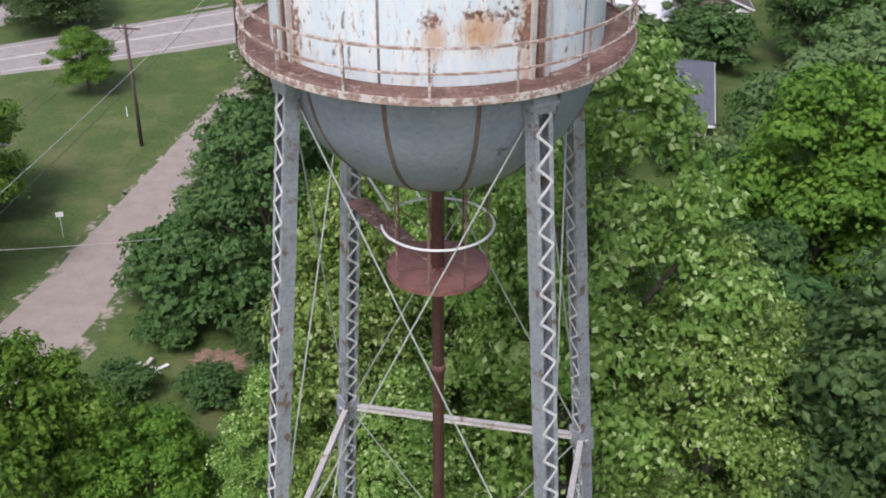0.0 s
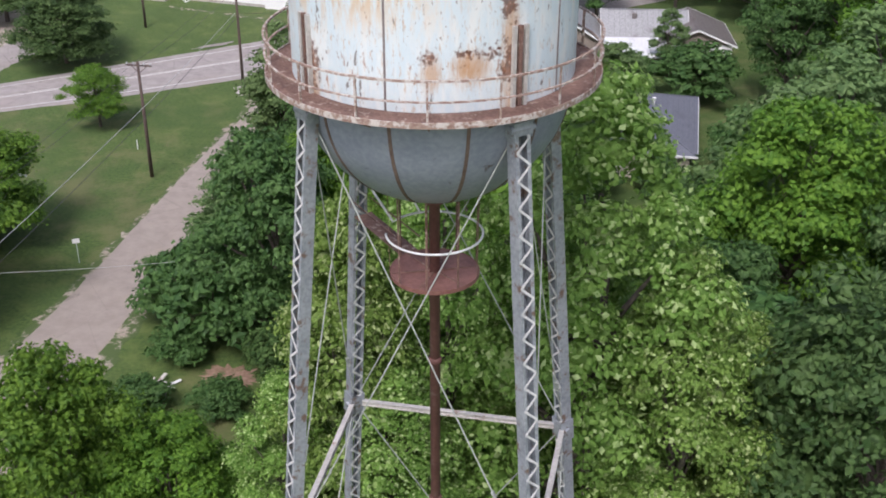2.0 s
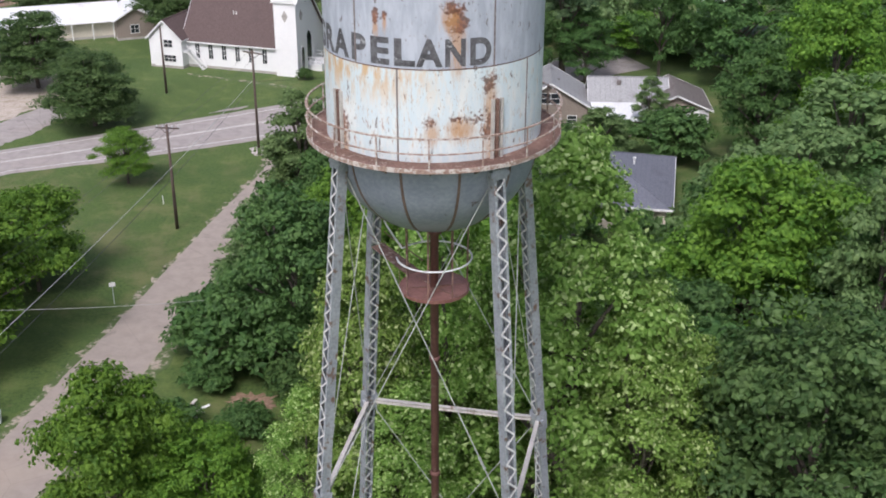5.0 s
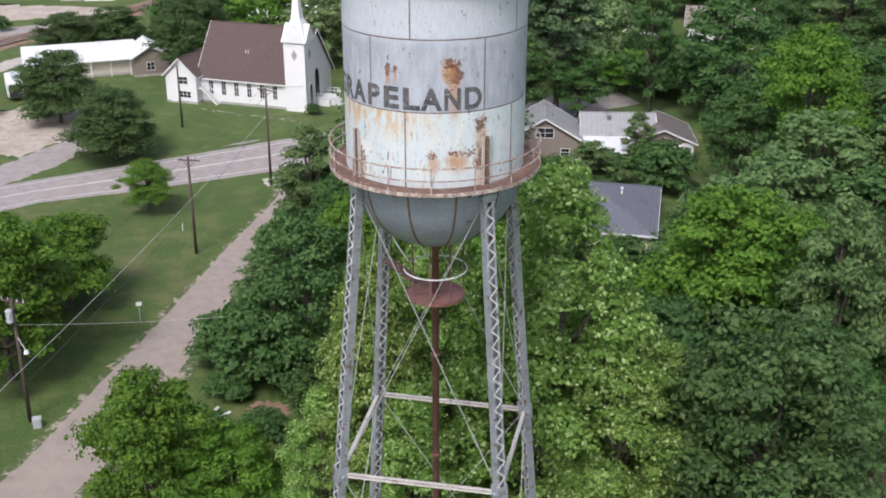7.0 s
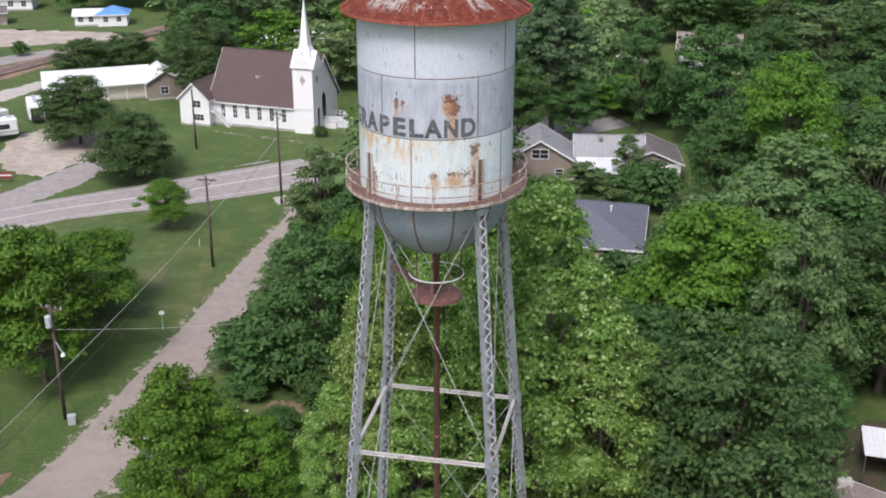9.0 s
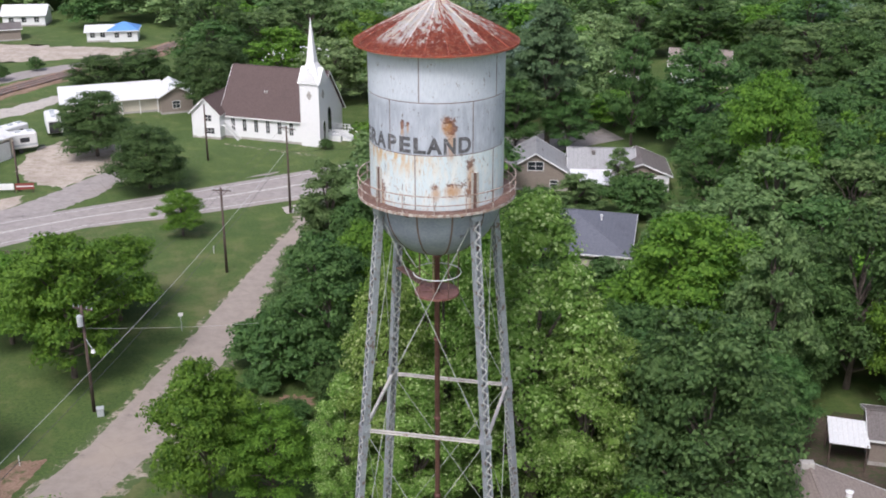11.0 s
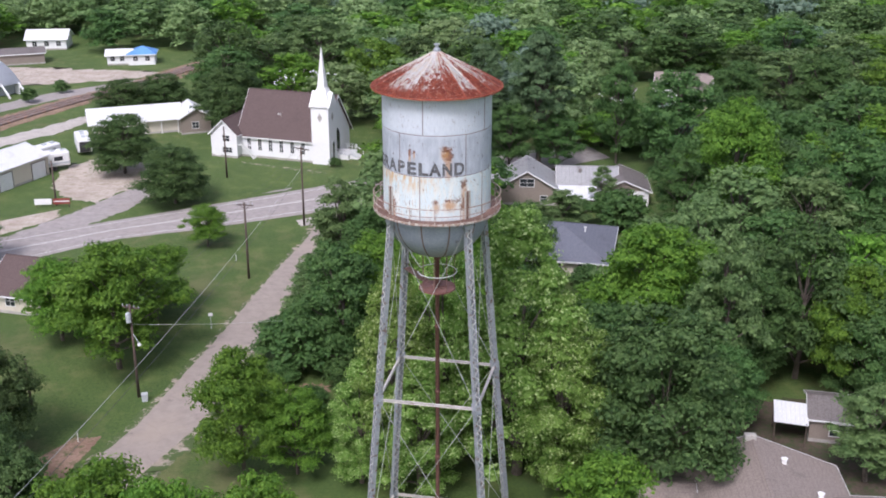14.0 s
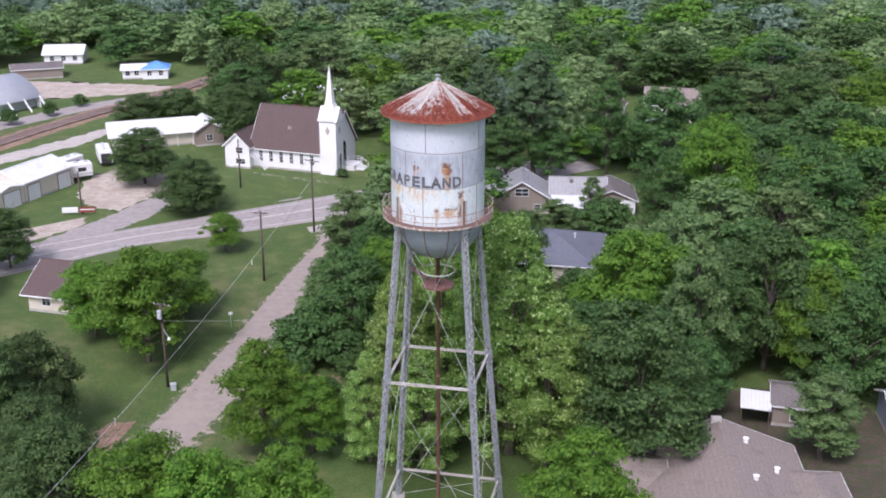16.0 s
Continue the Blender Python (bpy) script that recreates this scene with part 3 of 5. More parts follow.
# roof: sheets on a shallow cone, ribs between them, finial
N_ROOF = 22
for k in range(N_ROOF):
    a0, a1 = k * 360 / N_ROOF, (k + 1) * 360 / N_ROOF
    bm = bmesh.new()
    rr = [(R_EAVE, EAVE - 0.04), (3.55, EAVE + 0.44), (2.4, EAVE + 1.02), (1.2, EAVE + 1.62), (0.22, EAVE + 2.14)]
    rows = []
    for r, z in rr:
        rows.append([bm.verts.new(polar(r, a0 + (a1 - a0) * t, z)) for t in (0.03, 0.5, 0.97)])
    for i in range(len(rows) - 1):
        for j in range(2):
            bm.faces.new((rows[i][j], rows[i][j + 1], rows[i + 1][j + 1], rows[i + 1][j]))
    bmesh.ops.solidify(bm, geom=bm.faces[:], thickness=0.02)
    part("roof_sheet", bm, ROOF, tower)
    bm = bmesh.new()
    for i in range(len(rr) - 1):
        bar(bm, polar(rr[i][0], a0, rr[i][1] + 0.012), polar(rr[i + 1][0], a0, rr[i + 1][1] + 0.012), 0.06, 0.045)
    part("roof_rib", bm, ROOF, tower)
bm = bmesh.new()
swept(bm, [(R_EAVE - 0.06, EAVE - 0.14), (R_EAVE + 0.015, EAVE - 0.14), (R_EAVE + 0.015, EAVE - 0.02), (R_EAVE - 0.06, EAVE - 0.02)], 0, 360, 66)
part("eave_band", bm, ROOF, tower, "rust-red drip edge")
bm = bmesh.new()
swept(bm, [(R_TANK, EAVE - 0.02), (R_EAVE - 0.02, EAVE - 0.08), (R_EAVE - 0.02, EAVE - 0.06), (R_TANK, EAVE + 0.02)], 0, 360, 66)
part("soffit", bm, RUSTY, tower)
bm = bmesh.new()
swept(bm, [(0.0, EAVE + 2.15), (0.24, EAVE + 2.2), (0.21, EAVE + 2.36), (0.12, EAVE + 2.39), (0.12, EAVE + 2.56), (0.20, EAVE + 2.58), (0.20, EAVE + 2.65), (0.0, EAVE + 2.69)], 0, 360, 16, False)
part("finial", bm, STEEL, tower, "grey vent cap")

# walkway round the tank
bm = bmesh.new()
swept(bm, [(R_TANK - 0.01, BALCONY - 0.02), (R_WALK, BALCONY - 0.02), (R_WALK, BALCONY + 0.015), (R_TANK - 0.01, BALCONY + 0.015)], 0, 360, 72)
part("walkway_floor", bm, RUSTY, tower, "rusted walkway floor plates")
bm = bmesh.new()
swept(bm, [(R_WALK, BALCONY - 0.1), (R_WALK + 0.03, BALCONY - 0.1), (R_WALK + 0.03, BALCONY + 0.05), (R_WALK, BALCONY + 0.05)], 0, 360, 72)
part("walkway_edge", bm, RUSTPALE, tower, "flaking rust and white edge girder")
for k in range(16):
    a = 270 - 2 + k * 22.5
    bm = bmesh.new()
    bar(bm, polar(R_WALK, a, BALCONY - 0.05), polar(R_WALK, a, BALCONY + 1.02), 0.05, 0.02, polar(1, a, 0))
    bar(bm, polar(R_WALK - 0.025, a + 0.2, BALCONY - 0.05), polar(R_WALK - 0.025, a + 0.2, BALCONY + 1.02), 0.015, 0.05, polar(1, a, 0))
    part("rail_post", bm, RUSTPALE, tower)
    bm = bmesh.new()
    prism(bm, [polar(R_TANK, a, BALCONY - 0.45), polar(R_TANK, a, BALCONY - 0.02), polar(R_WALK - 0.02, a, BALCONY - 0.02), polar(R_WALK - 0.02, a, BALCONY - 0.1)], polar(0.02, a + 90, 0))
    part("walkway_bracket", bm, RUSTY, tower)
for z, w in ((BALCONY + 1.02, 0.05), (BALCONY + 0.53, 0.035)):
    bm = bmesh.new()
    swept(bm, [(R_WALK - 0.03, z - w / 2), (R_WALK + 0.03, z - w / 2), (R_WALK + 0.03, z + w / 2), (R_WALK - 0.03, z + w / 2)], 0, 360, 72)
    part("handrail", bm, RUSTPALE, tower)

# legs
TOPS, NODES = [], []
for az in LEG_AZ:
    p0, p1 = polar(leg_r(29.1), az, 29.1), polar(leg_r(0), az, 0.25)
    ax = (p1 - p0).normalized()
    tan = polar(1, az + 90, 0)
    rad = ax.cross(tan).normalized()
    if rad.dot(polar(1, az, 0)) < 0:
        rad = -rad
    length = (p1 - p0).length
    leg = new("leg")
    leg.parent = tower
    tagged(leg, "tapering laced steel leg")
    for s in (-1, 1):
        bm = bmesh.new()
        prism(bm, [p0 + tan * (t * s) + rad * q for t, q in ((0.12, -0.175), (0.225, -0.175), (0.225, 0.175), (0.12, 0.175), (0.12, 0.158), (0.209, 0.158), (0.209, -0.158), (0.12, -0.158))], p1 - p0)
        part("channel", bm, STEEL, leg, "grey steel channel, rust-streaked")
    n = int(length / 0.35)
    for q in (-1, 1):
        pair = []
        for s in (-1, 1):
            bm = bmesh.new()
            o = rad * (0.186 * q + 0.006 * s)
            bar(bm, tan * (0.19 * s) + o, ax * (length / n) - tan * (0.19 * s) + o, 0.062, 0.012, rad)
            me = bpy.data.meshes.new("lacing_bar")
            bm.to_mesh(me)
            bm.free()
            me.materials.append(LACE)
            pair.append(me)
        low = bmesh.new()
        for i in range(n):
            at = p0 + ax * (length * i / n)
            if at.z > 14.0:
                ob = new("lacing_bar", pair[i % 2])
                ob.parent, ob.location = leg, at
            else:
                s = 1 if i % 2 else -1
                o = rad * (0.186 * q + 0.006 * s)
                bar(low, at + tan * (0.19 * s) + o, at + ax * (length / n) - tan * (0.19 * s) + o, 0.062, 0.012, rad)
        tagged(part("lower_lacing", low, LACE, leg, "white-grey zigzag lacing bars"), kind="stuff")
    # top casting and pin
    bm = bmesh.new()
    for s in (-1, 1):
        bar(bm, p0 + tan * (0.25 * s) - ax * 0.35, p0 + tan * (0.25 * s) + ax * 0.35, 0.42, 0.03, tan)
    bar(bm, p0 - ax * 0.05, p0 + ax * 0.28, 0.44, 0.56, tan)
    tube(bm, p0 - tan * 0.36 + ax * 0.12 + rad * 0.12, p0 + tan * 0.36 + ax * 0.12 + rad * 0.12, 0.11, None, 12)
    part("leg_head", bm, STEEL, leg, "grey bolted head casting with a pin")
    # uprights that carry the leg's head on the shell
    for da in (-2.6, 0.0, 2.6):
        bm = bmesh.new()
        bar(bm, polar(R_TANK + 0.05, az + da, BALCONY - 0.2), polar(R_TANK + 0.05, az + da, BALCONY + 1.95), 0.09, 0.10, polar(1, az, 0))
        part("shell_stiffener", bm, WORN if da else RUSTY, tower)
    # footing
    bm = bmesh.new()
    f = polar(leg_r(0), az, 0)
    box(bm, f.x - 0.6, f.y - 0.6, -0.1, f.x + 0.6, f.y + 0.6, 0.3, 0.05)
    part("footing", bm, CONCRETE, tower, "concrete pier")
    TOPS.append((p0, tan, rad, ax))
    row = []
    for z in LEVELS:
        c = polar(leg_r(z), az, z)
        row.append(c)
        bm = bmesh.new()
        for s in (-1, 1):
            bar(bm, c + tan * (0.245 * s) - ax * 0.42, c + tan * (0.245 * s) + ax * 0.42, 0.5, 0.025, tan)
            bar(bm, c + rad * (0.21 * s) - ax * 0.36, c + rad * (0.21 * s) + ax * 0.36, 0.025, 0.5, tan)
        tube(bm, c - tan * 0.33, c + tan * 0.33, 0.09, None, 10)
        part("gusset", bm, STEEL, leg, "grey gusset plates with a pin")
    NODES.append(row)
for lv in range(2):
    for i in range(4):
        a, b = NODES[i][lv], NODES[(i + 1) % 4][lv]
        d = (b - a).normalized()
        a, b = a + d * 0.3, b - d * 0.3
        bm = bmesh.new()
        side = d.cross(Vector((0, 0, 1))).normalized()
        prism(bm, [a + side * x + Vector((0, 0, z)) for x, z in ((-0.085, -0.09), (0.085, -0.09), (0.085, -0.07), (0.012, -0.07), (0.012, 0.07), (0.085, 0.07),
                                                               (0.085, 0.09), (-0.085, 0.09), (-0.085, 0.07), (-0.012, 0.07), (-0.012, -0.07), (-0.085, -0.07))], b - a)
        part("strut", bm, WORN, tower, "weathered horizontal strut")
for i in range(4):
    j = (i + 1) % 4
    ti, tj = TOPS[i][0] + Vector((0, 0, -0.15)), TOPS[j][0] + Vector((0, 0, -0.15))
    gi, gj = polar(leg_r(0.4), LEG_AZ[i], 0.4), polar(leg_r(0.4), LEG_AZ[j], 0.4)
    for a, b in ((ti, NODES[j][0]), (tj, NODES[i][0]), (NODES[i][0], NODES[j][1]), (NODES[j][0], NODES[i][1]), (NODES[i][1], gj), (NODES[j][1], gi)):
        bm = bmesh.new()
        d = (b - a).normalized()
        tube(bm, a + d * 0.25, b - d * 0.25, 0.021, None, 6)
        m = a.lerp(b, 0.82)
        part("tie_rod", bm, ROD, tower)
        bm = bmesh.new()
        for s in (-1, 1):
            o = d.cross(Vector((0, 0, 1))).normalized() * 0.05 * s
            bar(bm, m + o - d * 0.22, m + o + d * 0.22, 0.025, 0.03)
        for s in (-1, 1):
            bar(bm, m + d * (0.22 * s) - d * 0.04, m + d * (0.22 * s) + d * 0.04, 0.12, 0.06)
        part("turnbuckle", bm, ROD, tower)

# riser pipe, round platform with its uprights, white hoop
bm = bmesh.new()
swept(bm, [(0.155, 0.0), (0.155, 25.5), (0.26, 25.55), (0.26, 25.72), (0.2, 25.75), (0.24, 26.0)], 0, 360, 20, False)
for z in (4.5, 9.8, 15.2, 20.4):
    swept(bm, [(0.155, z - 0.1), (0.2, z - 0.08), (0.2, z + 0.08), (0.155, z + 0.1)], 0, 360, 20, False)
part("riser_pipe", bm, PIPE, tower, "oxide-red riser pipe with flanges", True)
bm = bmesh.new()
swept(bm, [(0.16, 23.35), (1.24, 23.35), (1.28, 23.33), (1.28, 23.46), (1.24, 23.44), (0.16, 23.4)], 0, 360, 40)
part("platform", bm, DISC, tower, "round oxide-red platform plate, paint flaking")
bm = bmesh.new()
for k in range(6):
    bar(bm, polar(0.15, k * 60 + 10, 23.42), polar(1.22, k * 60 + 10, 23.42), 0.05, 0.05)
part("platform_rib", bm, RUSTY, tower)
for k in range(9):
    a = k * 40 + 20
    bm = bmesh.new()
    zt = 26.3 if k % 3 else 27.0
    bar(bm, polar(1.27, a, 23.4), polar(1.30, a, min(zt, BALCONY - 3.6 * math.sqrt(1 - (1.3 / R_TANK) ** 2) + 0.02)), 0.055, 0.014, polar(1, a, 0))
    part("platform_upright", bm, RUSTY, tower)
bm = bmesh.new()
hoop = [polar(1.36, 150 - k * 8, 24.62) for k in range(41)]
hose(bm, [polar(3.3, 133, 25.9), polar(2.3, 140, 25.2)] + hoop + [polar(1.36, 184, 24.62)], 0.034, 8)
hose(bm, [polar(1.36, 108, 24.62), polar(2.2, 113, 25.2), polar(3.2, 117, 25.9)], 0.034, 8)
part("hoop_rail", bm, WHITEPIPE, tower, "bright white tubular hoop rail", True)
bm = bmesh.new()
a, b = polar(1.2, 125, 23.42), polar(leg_r(23.6) - 0.3, 124, 23.6)
bar(bm, a, b, 0.6, 0.03)
for s in (-1, 1):
    o = (b - a).cross(Vector((0, 0, 1))).normalized() * 0.3 * s
    bar(bm, a + o + Vector((0, 0, 0.5)), b + o + Vector((0, 0, 0.5)), 0.03, 0.03)
part("gangway", bm, RUSTY, tower, "rusted gangway plank to a leg")


WIDEN = {"E": 1.22, "L": 1.22, "N": 0.80, "P": 1.05, "D": 0.9, "A": 0.93}


def lettering(text, first, step, z0, height):
    """Painted capitals that follow the tank's curve."""
    for i, ch in enumerate(text):
        cu = bpy.data.curves.new("letter", "FONT")
        cu.body, cu.size, cu.align_x, cu.extrude, cu.offset = ch, height * 1.4, "CENTER", 0.0, 0.045
        ob = new("letter", cu)
        me = bpy.data.meshes.new_from_object(ob.evaluated_get(bpy.context.evaluated_depsgraph_get()))
        bpy.data.objects.remove(ob)
        bm = bmesh.new()
        bm.from_mesh(me)
        bmesh.ops.triangulate(bm, faces=bm.faces)
        bmesh.ops.subdivide_edges(bm, edges=[e for e in bm.edges if e.calc_length() > 0.15], cuts=2)
        for v in bm.verts:
            az = first + step * i + math.degrees(v.co.x * WIDEN.get(ch, 1.0) / R_TANK)
            v.co = polar(R_TANK + 0.005, az - 90, z0 + v.co.y)
        part("letter", bm, INK, tower, "faded black painted capital letter")


bpy.context.view_layer.update()
lettering("GRAPELAND", -77.6, 12.58, 32.64, 0.80)


# ---- buildings ----
def window(parent, x0, x1, z0, z1, y, material=WHITETRIM, mull=(1, 1), out=-1):
    """A framed sash window on a wall that faces -y (out=-1) or +y, in the parent's space."""
    win = new("window")
    win.parent = parent
    bm = bmesh.new()
    box(bm, x0, y - 0.02, z0, x1, y + 0.02, z1)
    part("pane", bm, GLASS, win, "dark window glass")
    bm = bmesh.new()
    f = 0.07
    d0, d1 = y + out * 0.06, y + out * 0.02
    lo, hi = min(d0, d1), max(d0, d1)
    for a in ((x0 - f, z0 - f, x1 + f, z0), (x0 - f, z1, x1 + f, z1 + f), (x0 - f, z0, x0, z1), (x1, z0, x1 + f, z1)):
        box(bm, a[0], lo, a[1], a[2], hi, a[3])
    for k in range(1, mull[0] + 1):
        c = x0 + (x1 - x0) * k / (mull[0] + 1)
        box(bm, c - 0.025, lo + 0.012, z0, c + 0.025, hi - 0.008, z1)
    for k in range(1, mull[1] + 1):
        c = z0 + (z1 - z0) * k / (mull[1] + 1)
        box(bm, x0, lo + 0.012, c - 0.025, x1, hi - 0.008, c + 0.025)
    part("window_frame", bm, material, win)
    return win


def gable_block(parent, x0, y0, x1, y1, wall, rise, along, wall_mat, roof_mat, over=0.4, base=0.35, trim=WHITETRIM, roof_label=""):
    """Walls with gables and a two-sided roof whose ridge runs along x or y."""
    bm = bmesh.new()
    box(bm, x0 - 0.04, y0 - 0.04, -0.1, x1 + 0.04, y1 + 0.04, base)
    part("foundation", bm, STONE, parent)
    bm = bmesh.new()
    if along == "x":
        c = (y0 + y1) / 2
        prism(bm, [(x0, y0, base), (x0, y1, base), (x0, y1, wall), (x0, c, wall + rise), (x0, y0, wall)], (x1 - x0, 0, 0))
    else:
        c = (x0 + x1) / 2
        prism(bm, [(x0, y0, base), (x1, y0, base), (x1, y0, wall), (c, y0, wall + rise), (x0, y0, wall)], (0, y1 - y0, 0))
    part("wall", bm, wall_mat, parent)
    half = ((y1 - y0) if along == "x" else (x1 - x0)) / 2
    drop = rise / half * over
    th = 0.12
    for s in (-1, 1):
        bm = bmesh.new()
        e = half + over
        if along == "x":
            pts = [(x0 - over, c, wall + rise + 0.02), (x1 + over, c, wall + rise + 0.02), (x1 + over, c + s * e, wall - drop + 0.02), (x0 - over, c + s * e, wall - drop + 0.02)]
        else:
            pts = [(c, y0 - over, wall + rise + 0.02), (c, y1 + over, wall + rise + 0.02), (c + s * e, y1 + over, wall - drop + 0.02), (c + s * e, y0 - over, wall - drop + 0.02)]
        prism(bm, pts, (0, 0, th))
        part("roof", bm, roof_mat, parent, roof_label)
        bm = bmesh.new()
        a, b = Vector(pts[3]), Vector(pts[2])
        o = Vector((0, s * 0.03, 0.03)) if along == "x" else Vector((s * 0.03, 0, 0.03))
        bar(bm, a + o, b + o, 0.04, 0.18)
        for p, q, n in ((pts[0], pts[3], -1), (pts[1], pts[2], 1)):
            sh = Vector((n * 0.025, 0, 0.03)) if along == "x" else Vector((0, n * 0.025, 0.03))
            bar(bm, Vector(p) + sh, Vector(q) + sh, 0.04, 0.2)
        part("fascia", bm, trim, parent)
    bm = bmesh.new()
    if along == "x":
        bar(bm, (x0 - over, c, wall + rise + 0.16), (x1 + over, c, wall + rise + 0.16), 0.22, 0.06)
    else:
        bar(bm, (c, y0 - over, wall + rise + 0.16), (c, y1 + over, wall + rise + 0.16), 0.22, 0.06)
    part("ridge_cap", bm, roof_mat, parent)


def hip_block(parent, x0, y0, x1, y1, wall, rise, wall_mat, roof_mat, over=0.5, along="x"):
    bm = bmesh.new()
    box(bm, x0, y0, -0.1, x1, y1, wall)
    part("wall", bm, wall_mat, parent)
    ox0, oy0, ox1, oy1 = x0 - over, y0 - over, x1 + over, y1 + over
    if along == "x":
        h = (oy1 - oy0) / 2
        r0, r1 = (ox0 + h, (oy0 + oy1) / 2), (ox1 - h, (oy0 + oy1) / 2)
    else:
        h = (ox1 - ox0) / 2
        r0, r1 = ((ox0 + ox1) / 2, oy0 + h), ((ox0 + ox1) / 2, oy1 - h)
    if (Vector(r1) - Vector(r0)).length < 0.3:
        r1 = (r1[0] + 0.3, r1[1])
    z, t = wall - 0.05, wall + rise
    A, B, C, D = (ox0, oy0, z), (ox1, oy0, z), (ox1, oy1, z), (ox0, oy1, z)
    R0, R1 = (*r0, t), (*r1, t)
    faces = [(A, B, R1, R0), (B, C, R1), (C, D, R0, R1), (D, A, R0)] if along == "x" else [(A, B, R0), (B, C, R1, R0), (C, D, R1), (D, A, R0, R1)]
    for f in faces:
        bm = bmesh.new()
        prism(bm, list(f), (0, 0, 0.12))
        part("roof", bm, roof_mat, parent)
    bm = bmesh.new()
    for p, q in ((A, R0), (B, R1 if along == "x" else R0), (C, R1), (D, R0 if along == "x" else R1), (R0, R1)):
        bar(bm, Vector(p) + Vector((0, 0, 0.13)), Vector(q) + Vector((0, 0, 0.13)), 0.22, 0.05)
    part("hip_cap", bm, roof_mat, parent)
    bm = bmesh.new()
    for p, q in ((A, B), (B, C), (C, D), (D, A)):
        bar(bm, Vector(p) + Vector((0, 0, 0.03)), Vector(q) + Vector((0, 0, 0.03)), 0.05, 0.2)
    part("fascia", bm, WHITETRIM, parent)


# church: local x runs back along the nave (away from the front), local y to the rear; the nave's side faces -y
church = thing("church", "white clapboard church with brown shingle roof and tall white spire", "church", -18.6, 111.7, 0, 160.9)
# mirrored so that the near side is at local y = 0 and the body lies at negative y
gable_block(church, 0.4, -10.6, 16.5, 0.0, 4.1, 6.6, "x", WHITEWALL, SHINGLE, 0.45, roof_label="steep brown shingle roof")
for k in range(6):
    window(church, 4.1 + k * 2.05, 4.75 + k * 2.05, 1.35, 3.3, 0.0, WHITETRIM, (1, 2), 1)
# wing at the rear
gable_block(church, 16.2, -9.5, 21.2, 1.6, 4.2, 2.3, "y", WHITEWALL, SHINGLE, 0.35)
window(church, 17.6, 18.9, 2.9, 3.9, 1.6, WHITETRIM, (1, 1), 1)
window(church, 17.2, 19.0, 0.9, 1.8, 1.6, WHITETRIM, (2, 1), 1)
bm = bmesh.new()
box(bm, 19.5, 1.58, 0.2, 20.5, 1.66, 2.1)
part("door", bm, WHITETRIM, church, "white back door")
# outside stair by the wing
bm = bmesh.new()
for k in range(9):
    box(bm, 13.4 + k * 0.25, 0.15, 0.25 * k, 13.65 + k * 0.25, 1.15, 0.25 * k + 0.05)
for y in (0.15, 1.15):
    bar(bm, (13.3, y, 0.1), (15.7, y, 2.3), 0.06, 0.2)
    bar(bm, (13.3, y, 1.0), (15.7, y, 3.2), 0.06, 0.08)
    for k in range(4):
        bar(bm, (13.4 + k * 0.75, y, 0.1 + k * 0.68), (13.4 + k * 0.75, y, 1.05 + k * 0.68), 0.06, 0.06)
box(bm, 15.7, 0.1, 2.2, 16.2, 1.2, 2.3)
part("stair", bm, WHITETRIM, church, "white timber outside stair")
# bell tower at the front corner
bm = bmesh.new()
box(bm, -0.7, -2.6, -0.1, 2.5, 0.5, 9.9)
part("tower_wall", bm, WHITEWALL, church, "square white bell tower")
bm = bmesh.new()
swept_base = [(-0.95, -2.85), (2.75, -2.85), (2.75, 0.75), (-0.95, 0.75)]
cx, cy = 0.9, -1.05
ring0 = [bm.verts.new((x, y, 9.85)) for x, y in swept_base]
ring1 = [bm.verts.new((cx + (x - cx) * 0.55, cy + (y - cy) * 0.55, 12.2)) for x, y in swept_base]
ring2 = [bm.verts.new((cx + (x - cx) * 0.36, cy + (y - cy) * 0.36, 13.0)) for x, y in swept_base]
tip = bm.verts.new((cx, cy, 20.0))
for a, b in ((ring0, ring1), (ring1, ring2)):
    for k in range(4):
        bm.faces.new((a[k], a[(k + 1) % 4], b[(k + 1) % 4], b[k]))
for k in range(4):
    bm.faces.new((ring2[k], ring2[(k + 1) % 4], tip))
bm.faces.new(ring0[::-1])
part("spire", bm, WHITETRIM, church, "slender white spire with flared foot")
for s in range(4):
    bm = bmesh.new()
    if s % 2 == 0:
        y = 0.78 if s == 0 else -2.88
        prism(bm, [(-0.8, y, 9.9), (2.6, y, 9.9), (0.9, y, 12.3)], (0, -0.9 if s == 0 else 0.9, 0))
    else:
        x = 2.78 if s == 1 else -0.98
        prism(bm, [(x, -2.7, 9.9), (x, 0.6, 9.9), (x, -1.05, 12.3)], (-0.9 if s == 1 else 0.9, 0, 0))
    part("gablet", bm, WHITETRIM, church)
for s in (0, 1):
    bm = bmesh.new()
    if s == 0:
        prism(bm, [(0.9, 0.5, 7.3), (1.35, 0.5, 8.1), (0.9, 0.5, 8.9), (0.45, 0.5, 8.1)], (0, 0.04, 0))
    else:
        prism(bm, [(-0.7, -1.05, 7.3), (-0.7, -0.6, 8.1), (-0.7, -1.05, 8.9), (-0.7, -1.5, 8.1)], (-0.04, 0, 0))
    part("louvre", bm, STONE, church, "grey diamond louvre")


